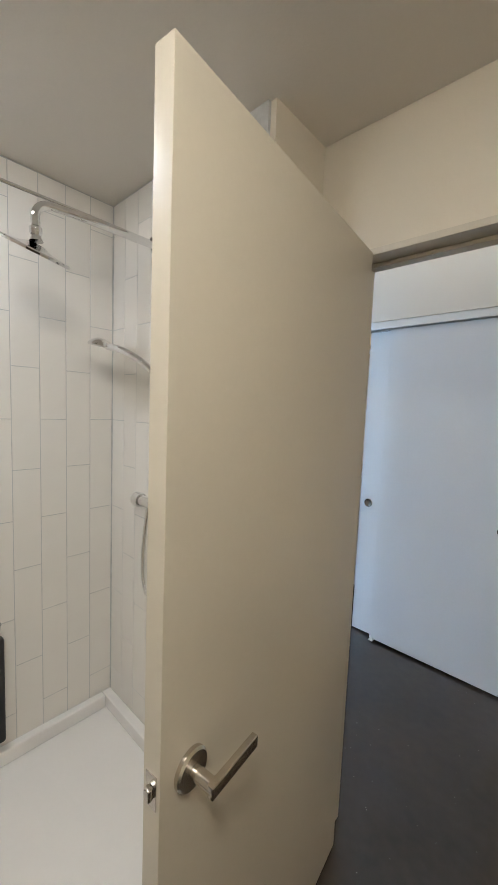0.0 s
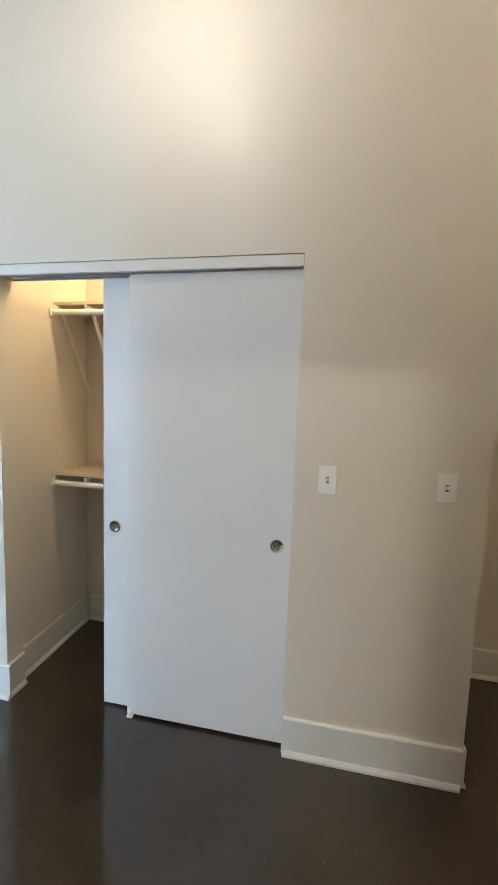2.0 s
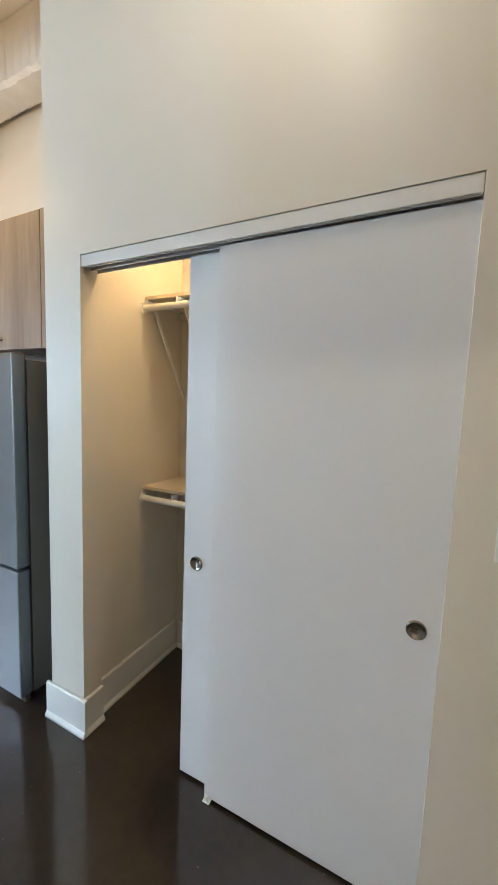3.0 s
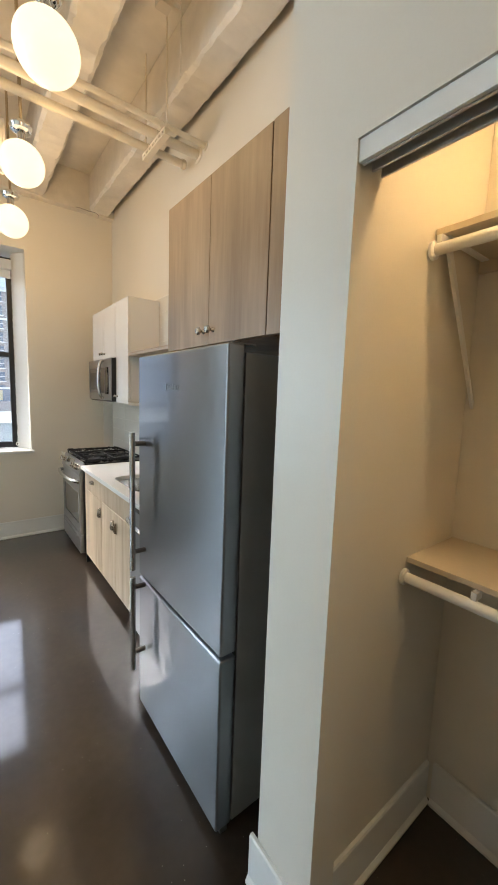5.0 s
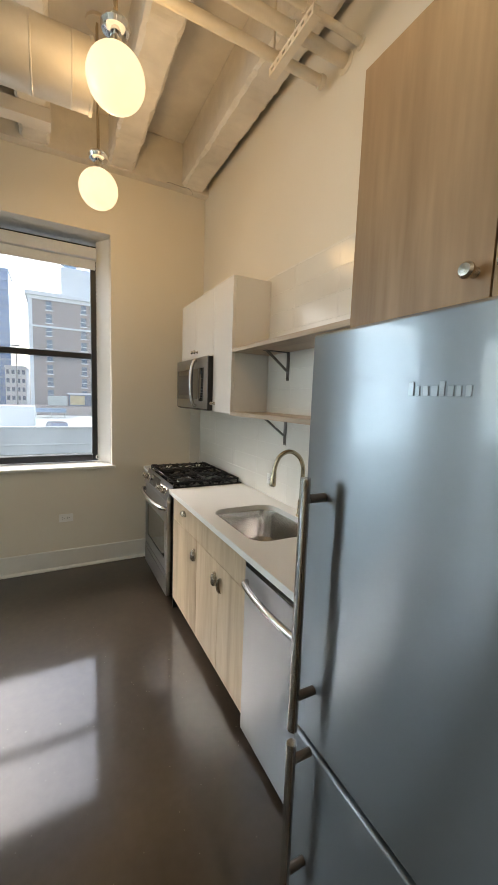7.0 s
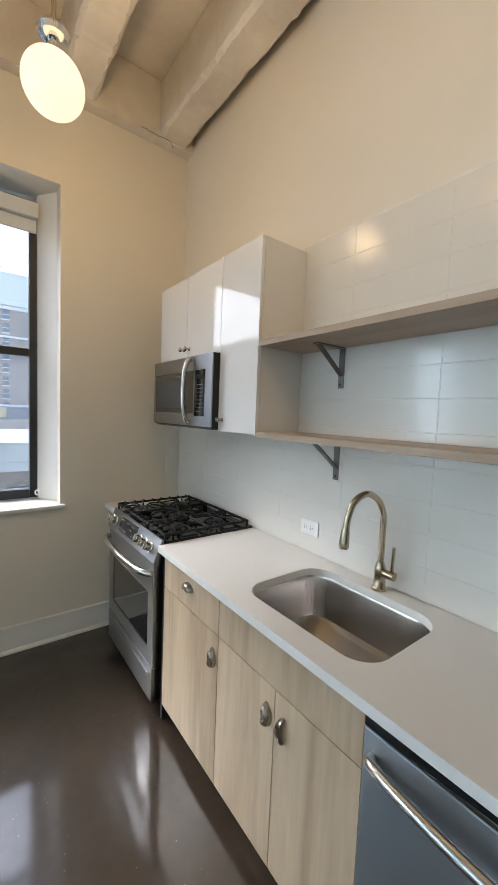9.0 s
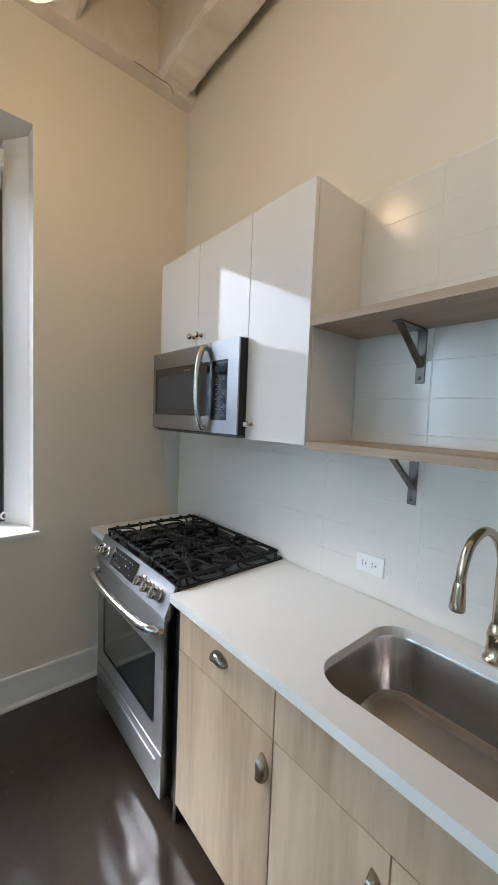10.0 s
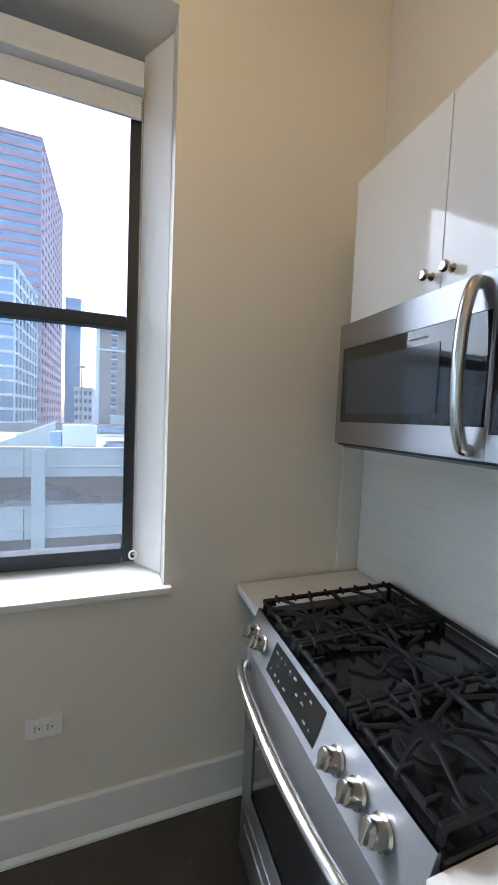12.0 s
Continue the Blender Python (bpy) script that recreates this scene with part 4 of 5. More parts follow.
for bxx, by, br in ((0.40, -0.42, 0.05), (0.40, -0.14, 0.042), (0.622, -0.28, 0.046), (0.845, -0.42, 0.055), (0.845, -0.14, 0.042)):
    part("burner", lathe(bm_new(), (bxx, by, 0.9255), (0, 0, 1), [(br * 1.25, 0), (br * 1.2, 0.008), (br, 0.010), (br, 0.018), (br * 0.9, 0.021), (0.001, 0.022)], 28), IRON, rg, "black burner cap")


def grate(x0, x1, cx):
    """One cast iron grate: frame, cross bars and fingers that reach over the burners."""
    bm = bm_new()
    z0, z1, y0, y1 = 0.948, 0.962, -0.538, -0.005
    for a in ((x0, x0 + 0.012, y0, y1), (x1 - 0.012, x1, y0, y1)):
        bx(bm, *a, z0, z1, 0.003, 1)
    for yy in (y0, (y0 + y1) / 2 - 0.006, y1 - 0.012):
        bx(bm, x0 + 0.012, x1 - 0.012, yy, yy + 0.012, z0, z1, 0.003, 1)
    for yc in ((-0.42, -0.14) if abs(cx - 0.622) > 0.05 else (-0.28,)):
        for k in range(8):
            a = 2 * math.pi * k / 8 + (math.pi / 8)
            p, q = 0.030, 0.105
            lx, ly = math.cos(a), math.sin(a)
            e = (min(max(cx + q * 1.4 * lx, x0 + 0.008), x1 - 0.008), yc + q * 1.3 * ly)
            tube(bm, [(cx + p * lx, yc + p * ly, 0.960), (cx + 0.055 * lx, yc + 0.055 * ly, 0.968), (cx + 0.085 * lx, yc + 0.085 * ly, 0.966), (*e, 0.956)], 0.0055, 6)
    for yy in [y0 + 0.045 + k * 0.064 for k in range(8)]:
        bx(bm, x0 - 0.001, x0 + 0.028, yy, yy + 0.008, 0.952, 0.970, 0.002, 1)
        bx(bm, x1 - 0.028, x1 + 0.001, yy, yy + 0.008, 0.952, 0.970, 0.002, 1)
    for xx in (x0 + 0.002, x1 - 0.014):
        for yy in (y0 + 0.002, y1 - 0.014):
            bx(bm, xx, xx + 0.012, yy, yy + 0.012, 0.9255, z0 + 0.002, 0.002, 1)
    for xx in [x0 + 0.03 + k * (x1 - x0 - 0.07) / 3 for k in range(4)]:
        bx(bm, xx, xx + 0.008, y0 - 0.001, y0 + 0.035, 0.950, 0.972, 0.002, 1)
    part("grate", bm, IRON, rg, "black cast iron grate")


grate(0.250, 0.498, 0.40)
grate(0.502, 0.742, 0.622)
grate(0.746, 0.994, 0.845)

# base cabinets
BY = -0.552


def base_unit(x0, x1, drawer, doors, label):
    c = thing("base_cabinet", ((x0 + x1) / 2, -0.26, 0.0), label, "base cabinet", "kitchen base cabinets")
    part("carcass", bx(bm_new(), x0, x1, BY + 0.021, KW - 0.002, 0.105, 0.655, 0.001), OAK, c)
    part("upper_rail", bx(bm_new(), x0, x1, BY + 0.021, BY + 0.05, 0.6555, 0.8825, 0.001), OAK, c)
    part("toe_kick", bx(bm_new(), x0, x1, BY + 0.07, BY + 0.085, 0.002, 0.1045), BLACK, c, "dark recessed toe kick", False)
    part("drawer_front", bx(bm_new(), x0 + 0.0015, x1 - 0.0015, BY, BY + 0.0195, 0.712, 0.868, 0.0015), OAK, c)
    if drawer:
        cup(c, (1.29, BY - 0.0003, 0.800), 0)
    for (a, b, side) in doors:
        part("door", bx(bm_new(), a + 0.0015, b - 0.0015, BY, BY + 0.0195, 0.090, 0.7085, 0.0015), OAK, c)
        cup(c, (b - 0.04 if side > 0 else a + 0.05, BY - 0.0003, 0.605), 90 * side)
    return c


base_unit(1.035, 1.5365, True, ((1.035, 1.5365, 1),), "pale oak laminate base cabinet with a drawer")
base_unit(1.5375, 2.2015, False, ((1.5375, 1.8765, 1), (1.8765, 2.2015, -1)), "pale oak laminate sink base cabinet with two doors")
solo("end_panel", bx(bm_new(), 1.012, 1.0345, BY + 0.004, KW - 0.002, 0.001, 0.8825, 0.001), BLACK, "dark panel between range and cabinet", "end panel")

dw = thing("dishwasher", (2.5, -0.26, 0.0), "brushed steel dishwasher under the counter", "dishwasher")
part("tub", bx(bm_new(), 2.206, 2.796, BY + 0.03, KW - 0.002, 0.02, 0.868, 0.002), BLACK, dw)
part("door", bx(bm_new(), 2.206, 2.796, BY - 0.010, BY + 0.029, 0.035, 0.838, 0.006), STEEL, dw, "brushed steel door")
part("control_strip", bx(bm_new(), 2.206, 2.796, BY - 0.008, BY + 0.029, 0.8385, 0.868, 0.002), BLACKG, dw, "black top control strip")
part("handle", tube(bm_new(), curve_pts([(2.235, BY - 0.0105, 0.775), (2.25, BY - 0.034, 0.778), (2.36, BY - 0.052, 0.780), (2.50, BY - 0.060, 0.780), (2.64, BY - 0.052, 0.780), (2.75, BY - 0.034, 0.778), (2.765, BY - 0.0105, 0.775)], 6), 0.014, 14), STEELH, dw, "bowed steel handle")


def rounded(x0, x1, y0, y1, r, n=8):
    out = []
    for cx, cy, a0 in ((x1 - r, y1 - r, 0), (x0 + r, y1 - r, 90), (x0 + r, y0 + r, 180), (x1 - r, y0 + r, 270)):
        out += [(cx + r * math.cos(radians(a0 + 90 * k / n)), cy + r * math.sin(radians(a0 + 90 * k / n))) for k in range(n + 1)]
    return out


def slab_with_hole(outer, hole, z0, z1):
    bm = bm_new()
    tops = []
    for z in (z0, z1):
        vo, vi = [bm.verts.new((*p, z)) for p in outer], [bm.verts.new((*p, z)) for p in hole]
        eo = [bm.edges.new((vo[k], vo[(k + 1) % len(vo)])) for k in range(len(vo))]
        ei = [bm.edges.new((vi[k], vi[(k + 1) % len(vi)])) for k in range(len(vi))]
        bmesh.ops.triangle_fill(bm, use_beauty=True, edges=eo + ei)
        tops.append((vo, vi))
    for a, b in zip(*tops):
        for k in range(len(a)):
            j = (k + 1) % len(a)
            bm.faces.new((a[k], a[j], b[j], b[k]))
    return bm


HOLE = rounded(1.595, 2.16, -0.488, -0.075, 0.095)
ct = thing("countertop", (1.9, -0.27, 0.883), "white quartz countertop with an undermount sink cutout", "countertop")
part("slab", slab_with_hole([(1.008, -0.580), (2.832, -0.580), (2.832, KW - 0.012), (1.008, KW - 0.012)], HOLE, 0.883, 0.914), QUARTZ, ct, "", False)
cl = thing("corner_countertop", (0.12, -0.27, 0.883), "narrow white quartz filler beside the range", "countertop")
part("slab", bx(bm_new(), 0.016, 0.237, -0.552, KW - 0.012, 0.883, 0.914, 0.003), QUARTZ, cl)
cf = solo("filler_panel", bx(bm_new(), 0.027, 0.238, -0.33, -0.31, 0.002, 0.8825, 0.001), TRIM, "white painted filler panel beside the range", "filler panel")

sk = thing("kitchen_sink", (1.88, -0.28, 0.70), "brushed steel undermount sink bowl", "sink")
bm = bm_new()
rings = []
for inset, z, rr in ((-0.012, 0.8825, 0.105), (-0.004, 0.882, 0.10), (0.0, 0.872, 0.095), (0.006, 0.75, 0.09), (0.016, 0.71, 0.085), (0.045, 0.692, 0.07), (0.16, 0.686, 0.03)):
    rings.append([bm.verts.new((*p, z)) for p in rounded(1.595 + inset, 2.16 - inset, -0.488 + inset, -0.075 - inset, rr)])
for a, b in zip(rings, rings[1:]):
    for k in range(len(a)):
        j = (k + 1) % len(a)
        bm.faces.new((a[k], a[j], b[j], b[k]))
bm.faces.new(rings[-1])
part("bowl", bm, SINKM, sk)
part("drain", lathe(bm_new(), (1.88, -0.28, 0.6865), (0, 0, 1), [(0.055, 0.0005), (0.055, 0.004), (0.042, 0.005), (0.036, 0.001), (0.012, 0.001), (0.012, 0.006), (0.001, 0.007)], 28), SINKM, sk, "round strainer drain")

fc = thing("kitchen_faucet", (1.892, -0.035, 0.914), "champagne metal gooseneck kitchen faucet", "faucet")
X, Y = 1.892, -0.038
part("base", lathe(bm_new(), (X, Y, 0.9145), (0, 0, 1), [(0.029, 0), (0.029, 0.008), (0.024, 0.014), (0.021, 0.06), (0.023, 0.075), (0.019, 0.095), (0.014, 0.11)], 28), BRASS, fc)
part("spout", tube(bm_new(), curve_pts([(X, Y, 1.02), (X, Y, 1.14), (X, Y - 0.002, 1.21), (X - 0.008, Y - 0.028, 1.268), (X - 0.022, Y - 0.082, 1.298), (X - 0.036, Y - 0.138, 1.272), (X - 0.043, Y - 0.163, 1.215), (X - 0.045, Y - 0.170, 1.165)], 7), 0.0125, 16), BRASS, fc)
part("spray_head", lathe(bm_new(), (X - 0.045, Y - 0.170, 1.172), (-0.02, -0.06, -1), [(0.0135, 0), (0.0155, 0.01), (0.0185, 0.05), (0.020, 0.068), (0.017, 0.074), (0.001, 0.074)], 24), BRASS, fc)
part("valve", tube(bm_new(), [(X + 0.018, Y, 0.985), (X + 0.062, Y, 0.985)], 0.017, 18), BRASS, fc)
part("lever", tube(bm_new(), [(X + 0.050, Y, 0.992), (X + 0.052, Y - 0.002, 1.05), (X + 0.055, Y - 0.004, 1.098)], 0.006, 12), BRASS, fc)


def outlet(name, at, axis, label):
    x, y, z = at
    o = thing(name, at, label, "outlet", "wall outlets")
    def b(u0, u1, z0, z1, d0, d1, bev=0.0):
        return bx(bm_new(), x + u0, x + u1, y - d1, y - d0, z + z0, z + z1, bev) if axis == "x" else bx(bm_new(), x + d0, x + d1, y + u0, y + u1, z + z0, z + z1, bev)
    part("plate", b(0, 0.116, -0.072, 0, 0.0005, 0.006, 0.002), PLASTIC, o)
    for q in (0.024, 0.064):
        r = part("receptacle", b(q, q + 0.028, -0.052, -0.020, 0.0062, 0.0078, 0.0006), PLASTIC, o)
        for w in ((0.005, 0.008, -0.034, -0.026), (0.005, 0.008, -0.046, -0.038), (0.017, 0.022, -0.039, -0.033)):
            part("slot", b(q + w[0], q + w[1], w[2], w[3], 0.0079, 0.0083), SLOT, o, "", False)
    return o


outlet("wall_outlet", (1.400, KW - 0.0105, 1.075), "x", "white duplex outlet on the tiled backsplash")
outlet("wall_outlet", (0.001, -1.294, 0.508), "y", "white duplex outlet on the wall below the window")

# ---- ceiling fittings ----
def pendant(x, y, z, glass=OPAL):
    p = thing("pendant_lamp", (x, y, z), "opal glass globe pendant on a brass twin stem", "pendant lamp", "globe pendants")
    part("globe", ball(bm_new(), (x, y, z), 0.119, u=40, v=20), glass, p, "glowing opal glass globe").visible_shadow = False
    # the bulb inside the glass
    lamp = bpy.data.lights.new("bulb", "POINT")
    lamp.energy, lamp.shadow_soft_size = (1.85, 0.09) if glass == OPAL else (1.2, 0.09)
    lamp.color = (1.0, 0.66, 0.31) if glass == OPAL else (1.0, 0.86, 0.68)
    new("bulb", lamp).matrix_world = pose(x, y, z)
    part("collar", rod(bm_new(), (x, y, z + 0.117), (x, y, z + 0.165), 0.024, n=20), CHROME, p)
    part("hub", lathe(bm_new(), (x, y, z + 0.165), (0, 0, 1), [(0.03, 0), (0.055, 0.012), (0.062, 0.03), (0.052, 0.048), (0.02, 0.056)], 28), CHROME, p, "polished chrome hub")
    for q in (-0.011, 0.011):
        part("stem", rod(bm_new(), (x + q, y, z + 0.215), (x + q, y, TOP - 0.022), 0.008), BRASS, p, "thin brass tube")
    part("canopy", rod(bm_new(), (x, y, TOP - 0.0215), (x, y, TOP - 0.0005), 0.065, n=24), PIPE, p)
    return p


for x, y in ((0.885, -1.025), (1.82, -1.05), (2.75, -1.065)):
    pendant(x, y, 2.895)
pendant(4.93, -1.22, 2.98, OPAL_HALL)
pendant(6.75, -1.22, 2.98, OPAL_HALL)

for x, zc, r, ye in ((1.855, 3.262, 0.026, -0.012), (1.985, 3.285, 0.030, KW), (2.085, 3.30, 0.018, KW)):
    p = thing("ceiling_pipe", (x, -2.5, zc), "cream painted pipe hung below the ceiling", "pipe", "ceiling pipes")
    part("run", rod(bm_new(), (x, -9.5, zc), (x, ye - 0.001, zc), r, n=20), PIPE, p)
    if ye < 0:
        part("end_cap", lathe(bm_new(), (x, ye - 0.03, zc), (0, 1, 0), [(r * 1.25, 0), (r * 1.25, 0.028), (r * 0.8, 0.036)], 20), PIPE, p)
    else:
        part("wall_flange", lathe(bm_new(), (x, ye - 0.001, zc), (0, -1, 0), [(r * 1.7, 0), (r * 1.6, 0.006), (r * 1.02, 0.01)], 20), PIPE, p)
    for y in (-1.6, -3.4):
        part("coupling", rod(bm_new(), (x, y - 0.03, zc), (x, y + 0.03, zc), r * 1.2, n=20), PIPE, p)
for y in (-0.32, -2.9):
    s = thing("strut_hanger", (2.0, y, 3.23), "perforated white painted strut on threaded rods", "pipe hanger", "pipe hangers")
    bm = wall_with(bm_new(), "x", 1.82, 2.18, y, y + 0.004, 3.190, 3.232, [(1.84 + k * 0.05, 1.865 + k * 0.05, 3.204, 3.218) for k in range(7)])
    part("web", bm, PIPE, s, "", False)
    for z in (3.190, 3.2295):
        part("lip", bx(bm_new(), 1.82, 2.18, y + 0.0045, y + 0.04, z, z + 0.003), PIPE, s, "", False)
    for x in (1.828, 2.165):
        part("threaded_rod", rod(bm_new(), (x, y + 0.02, 3.233), (x, y + 0.02, TOP - 0.001), 0.006, n=10), PIPE, s)
    for x, zc, r in ((1.855, 3.262, 0.026), (1.985, 3.285, 0.030), (2.085, 3.30, 0.018)):
        part("clamp", tube(bm_new(), [(x + (r + 0.003) * math.cos(a), y + 0.02, zc + (r + 0.003) * math.sin(a)) for a in [i * math.pi / 10 for i in range(21)]], 0.003, 6), PIPE, s)

du = thing("round_duct", (1.42, -3.2, 3.05), "cream painted round spiral air duct under the ceiling", "air duct")
part("duct_body", rod(bm_new(), (1.40, -9.5, 3.16), (1.40, -1.12, 3.16), 0.15, n=40), DUCT, du)
for y in [-1.20 - k * 0.17 for k in range(12)]:
    part("seam", lathe(bm_new(), (1.40, y, 3.16), (0, 1, 0), [(0.1505, -0.005), (0.153, -0.002), (0.153, 0.002), (0.1505, 0.005)], 40), DUCT, du)
part("end_flange", lathe(bm_new(), (1.40, -1.122, 3.16), (0, 1, 0), [(0.155, 0.0025), (0.155, 0.018), (0.13, 0.018)], 40), DUCT, du)
for y in (-1.75, -3.4, -5.2):
    part("strap", tube(bm_new(), [(1.40 + 0.154 * math.cos(a), y, 3.16 + 0.154 * math.sin(a)) for a in [i * math.pi / 16 for i in range(33)]], 0.004, 6), DUCT, du)
    for q in (-0.15, 0.15):
        part("hanger_rod", rod(bm_new(), (1.40 + q, y, 3.16), (1.40 + q, y, TOP - 0.001), 0.005, n=8), DUCT, du)
so = thing("ceiling_bulkhead", (0.75, -3.0, 3.3), "white painted steel rail hung under the ceiling ribs", "ceiling rail")
part("rail", bx(bm_new(), 0.41, 0.52, -9.5, -1.285, 3.408, 3.4985, 0.004), CEIL_FLAT, so)

cd = thing("ceiling_conduit", (2.25, -0.6, 3.80), "thin painted conduit and junction box under the ceiling", "conduit")
part("tube", rod(bm_new(), (2.25, -0.655, 3.835), (2.25, -0.245, 3.835), 0.010, n=10), CEIL, cd)
part("junction_box", bx(bm_new(), 2.215, 2.285, -0.40, -0.32, 3.80, 3.858, 0.004), CEIL, cd)
for xx, yy, zz in ((2.35, -0.30, 3.42),):
    part("drop_rod", rod(bm_new(), (xx, yy, zz), (xx, yy, TOP - 0.001), 0.005, n=8), CEIL, cd)

# ---- outside ----
GCON = mat("pale_concrete", (0.42, 0.435, 0.385), rough=0.8, vary=0.14, scale=0.6, bump=0.2, fine=6)
ASPH = mat("asphalt", (0.05, 0.05, 0.052), rough=0.85, vary=0.2, scale=0.5, bump=0.2, fine=20)
BRICKF = mat("brown_brickwork", (0.25, 0.205, 0.18), rough=0.85, vary=0.16, scale=0.4, bump=0.2, fine=5)
WHITEF = mat("white_facade", (0.63, 0.63, 0.60), rough=0.6, vary=0.06, scale=0.1)
REDF = mat("red_facade", (0.40, 0.22, 0.26), rough=0.6, vary=0.1, scale=0.1)
BLUEG = mat("blue_glass_facade", (0.20, 0.29, 0.40), rough=0.12, vary=0.2, scale=0.2, metal=0.3)
DARKW = mat("window_dark", (0.10, 0.13, 0.17), rough=0.1, vary=0.2, scale=0.5)
OCHRE = mat("ochre_panel", (0.50, 0.38, 0.20), rough=0.7, vary=0.3, scale=0.5)
CARB = mat("dark_blue_car_paint", (0.02, 0.03, 0.06), rough=0.2, vary=0.05, coat=0.5)
CARS = mat("silver_car_paint", (0.45, 0.47, 0.48), rough=0.25, metal=0.4, vary=0.05, coat=0.5)
RUBBER = mat("rubber", (0.02, 0.02, 0.02), rough=0.8)
structure("ground", bx(bm_new(), -900, 120, -600, 600, -13.2, -13.0), ASPH, "grey city ground far below", "ground")

gar = thing("parking_garage", (-45, -5, -13.0), "pale concrete open parking garage across the street", "parking garage")
GX = -18.0
part("roof_deck", prism(bm_new(), [(GX - 0.3, -1.55), (GX - 0.3, -1.3), (-33, -2.7), (-78, -2.7), (-78, -2.95), (-33, -2.95)], "y", -46, 60), GCON, gar, "pale sloping roof deck", False)
for z in (-4.25, -7.2, -10.1):
    part("deck", bx(bm_new(), -78, GX - 0.3, -46, 60, z - 0.25, z), GCON, gar, "", False)
for zt, zb in ((-0.24, -1.56), (-3.05, -4.5), (-6.0, -7.45), (-8.9, -10.4)):
    for k in range(13):
        y0 = -45.0 + k * 8.0
        part("spandrel", bx(bm_new(), GX - 0.29, GX, y0 + 0.02, y0 + 7.98, zb, zt, 0.02, 1), GCON, gar)
    part("coping", bx(bm_new(), GX - 0.33, GX + 0.05, -45, 59, zt + 0.001, zt + 0.09, 0.01, 1), GCON, gar)
    part("ledge", bx(bm_new(), GX + 0.001, GX + 0.05, -45, 59, zb + 0.45, zb + 0.53, 0.01, 1), GCON, gar)
for k in range(13):
    y = -4.67 + (k - 5) * 8.0
    part("column", bx(bm_new(), GX + 0.052, GX + 0.25, y, y + 0.57, -13.0, -0.26, 0.02, 1), GCON, gar)
part("back_parapet", bx(bm_new(), -78.3, -78.0, -46, 60, -13.0, -1.05, 0.02, 1), BRICKF, gar)
part("ramp_wall", prism(bm_new(), [(-7.5, -2.69), (-14.2, -2.69), (-11.3, -1.45), (-7.5, 0.15)], "x", -45.3, -45), GCON, gar, "", False)
part("ramp_coping", prism(bm_new(), [(-7.5, 0.16), (-11.3, -1.44), (-11.3, -1.24), (-7.5, 0.36)], "x", -45.4, -44.9), WHITEF, gar, "", False)
part("roof_canopy", bx(bm_new(), -72, -69, -4.2, 0.6, -1.75, -1.05, 0.05), BLUEG, gar, "long blue-grey canopy")
for y in (-4.0, -1.8, 0.4):
    part("canopy_post", rod(bm_new(), (-70.5, y, -2.7), (-70.5, y, -1.752), 0.08, n=8), GCON, gar)


def car(x, y, z, turn, paint, label):
    c = thing("parked_car", (x, y, z), label, "car", "parked cars")
    def put(bm):
        bmesh.ops.transform(bm, verts=bm.verts[:], matrix=Matrix.Translation((x, y, z)) @ Matrix.Rotation(radians(turn), 4, "Z"))
        return bm
    low = [(-2.25, 0.35), (2.2, 0.35), (2.28, 0.62), (2.15, 0.86), (1.1, 0.98), (-1.7, 1.02), (-2.2, 0.92), (-2.3, 0.6)]
    cab = [(1.05, 0.99), (0.45, 1.45), (-1.1, 1.48), (-1.85, 1.03)]
    part("body", put(prism(bm_new(), low, "y", -0.88, 0.88)), paint, c, "", False)
    part("cabin_glass", put(prism(bm_new(), cab, "y", -0.74, 0.74)), DARKW, c, "dark car windows", False)
    part("roof", put(prism(bm_new(), [(0.40, 1.452), (0.40, 1.475), (-1.1, 1.51), (-1.1, 1.482)], "y", -0.70, 0.70)), paint, c, "", False)
    for wx in (-1.4, 1.4):
        for wy in (-0.8, 0.8):
            part("wheel", put(rod(bm_new(), (wx, wy - 0.1, 0.32), (wx, wy + 0.1, 0.32), 0.32, n=20)), RUBBER, c)
    for wy in (-0.6, 0.6):
        part("tail_light", put(bx(bm_new(), -2.33, -2.28, wy - 0.15, wy + 0.15, 0.68, 0.82)), REDF, c)
    return c


car(-36.5, -1.0, -2.69, 12, CARB, "dark blue car parked on the garage roof")
car(-21.5, -4.2, -4.25, 78, CARS, "silver car parked inside the garage")
car(-21.5, -10.2, -4.25, 80, CARB, "dark car parked inside the garage")
car(-21.5, 2.0, -4.25, 86, CARS, "pale car parked inside the garage")

van = thing("box_truck", (-41, -5.0, -2.7), "white box truck parked on the garage roof", "truck")
part("box", bx(bm_new(), -42.2, -40.0, -6.15, -3.05, -2.05, 0.2, 0.05), WHITEF, van)
part("cab", bx(bm_new(), -42.1, -40.1, -7.3, -6.2, -2.2, -0.5, 0.2, 3), BLUEG, van)
part("chassis", bx(bm_new(), -42.0, -40.2, -7.1, -3.1, -2.3, -2.06, 0.02), DGREY, van)
part("side_stripe", bx(bm_new(), -39.999, -39.98, -6.1, -3.1, -2.04, -1.92), OCHRE, van)
for wx in (-41.9, -40.4):
    for wy in (-6.7, -3.9):
        part("wheel", rod(bm_new(), (wx, wy, -2.28), (wx + 0.25, wy, -2.28), 0.41), RUBBER, van)

lp = thing("street_lamp", (-45.8, -4.9, -2.7), "tall thin lamp post on the garage roof", "street lamp")
part("pole", rod(bm_new(), (-45.8, -4.9, -2.7), (-45.8, -4.9, 6.6), 0.09, 0.06), DGREY, lp)
part("head", bx(bm_new(), -46.0, -45.6, -5.35, -4.5, 6.6, 6.78, 0.05), DGREY, lp)


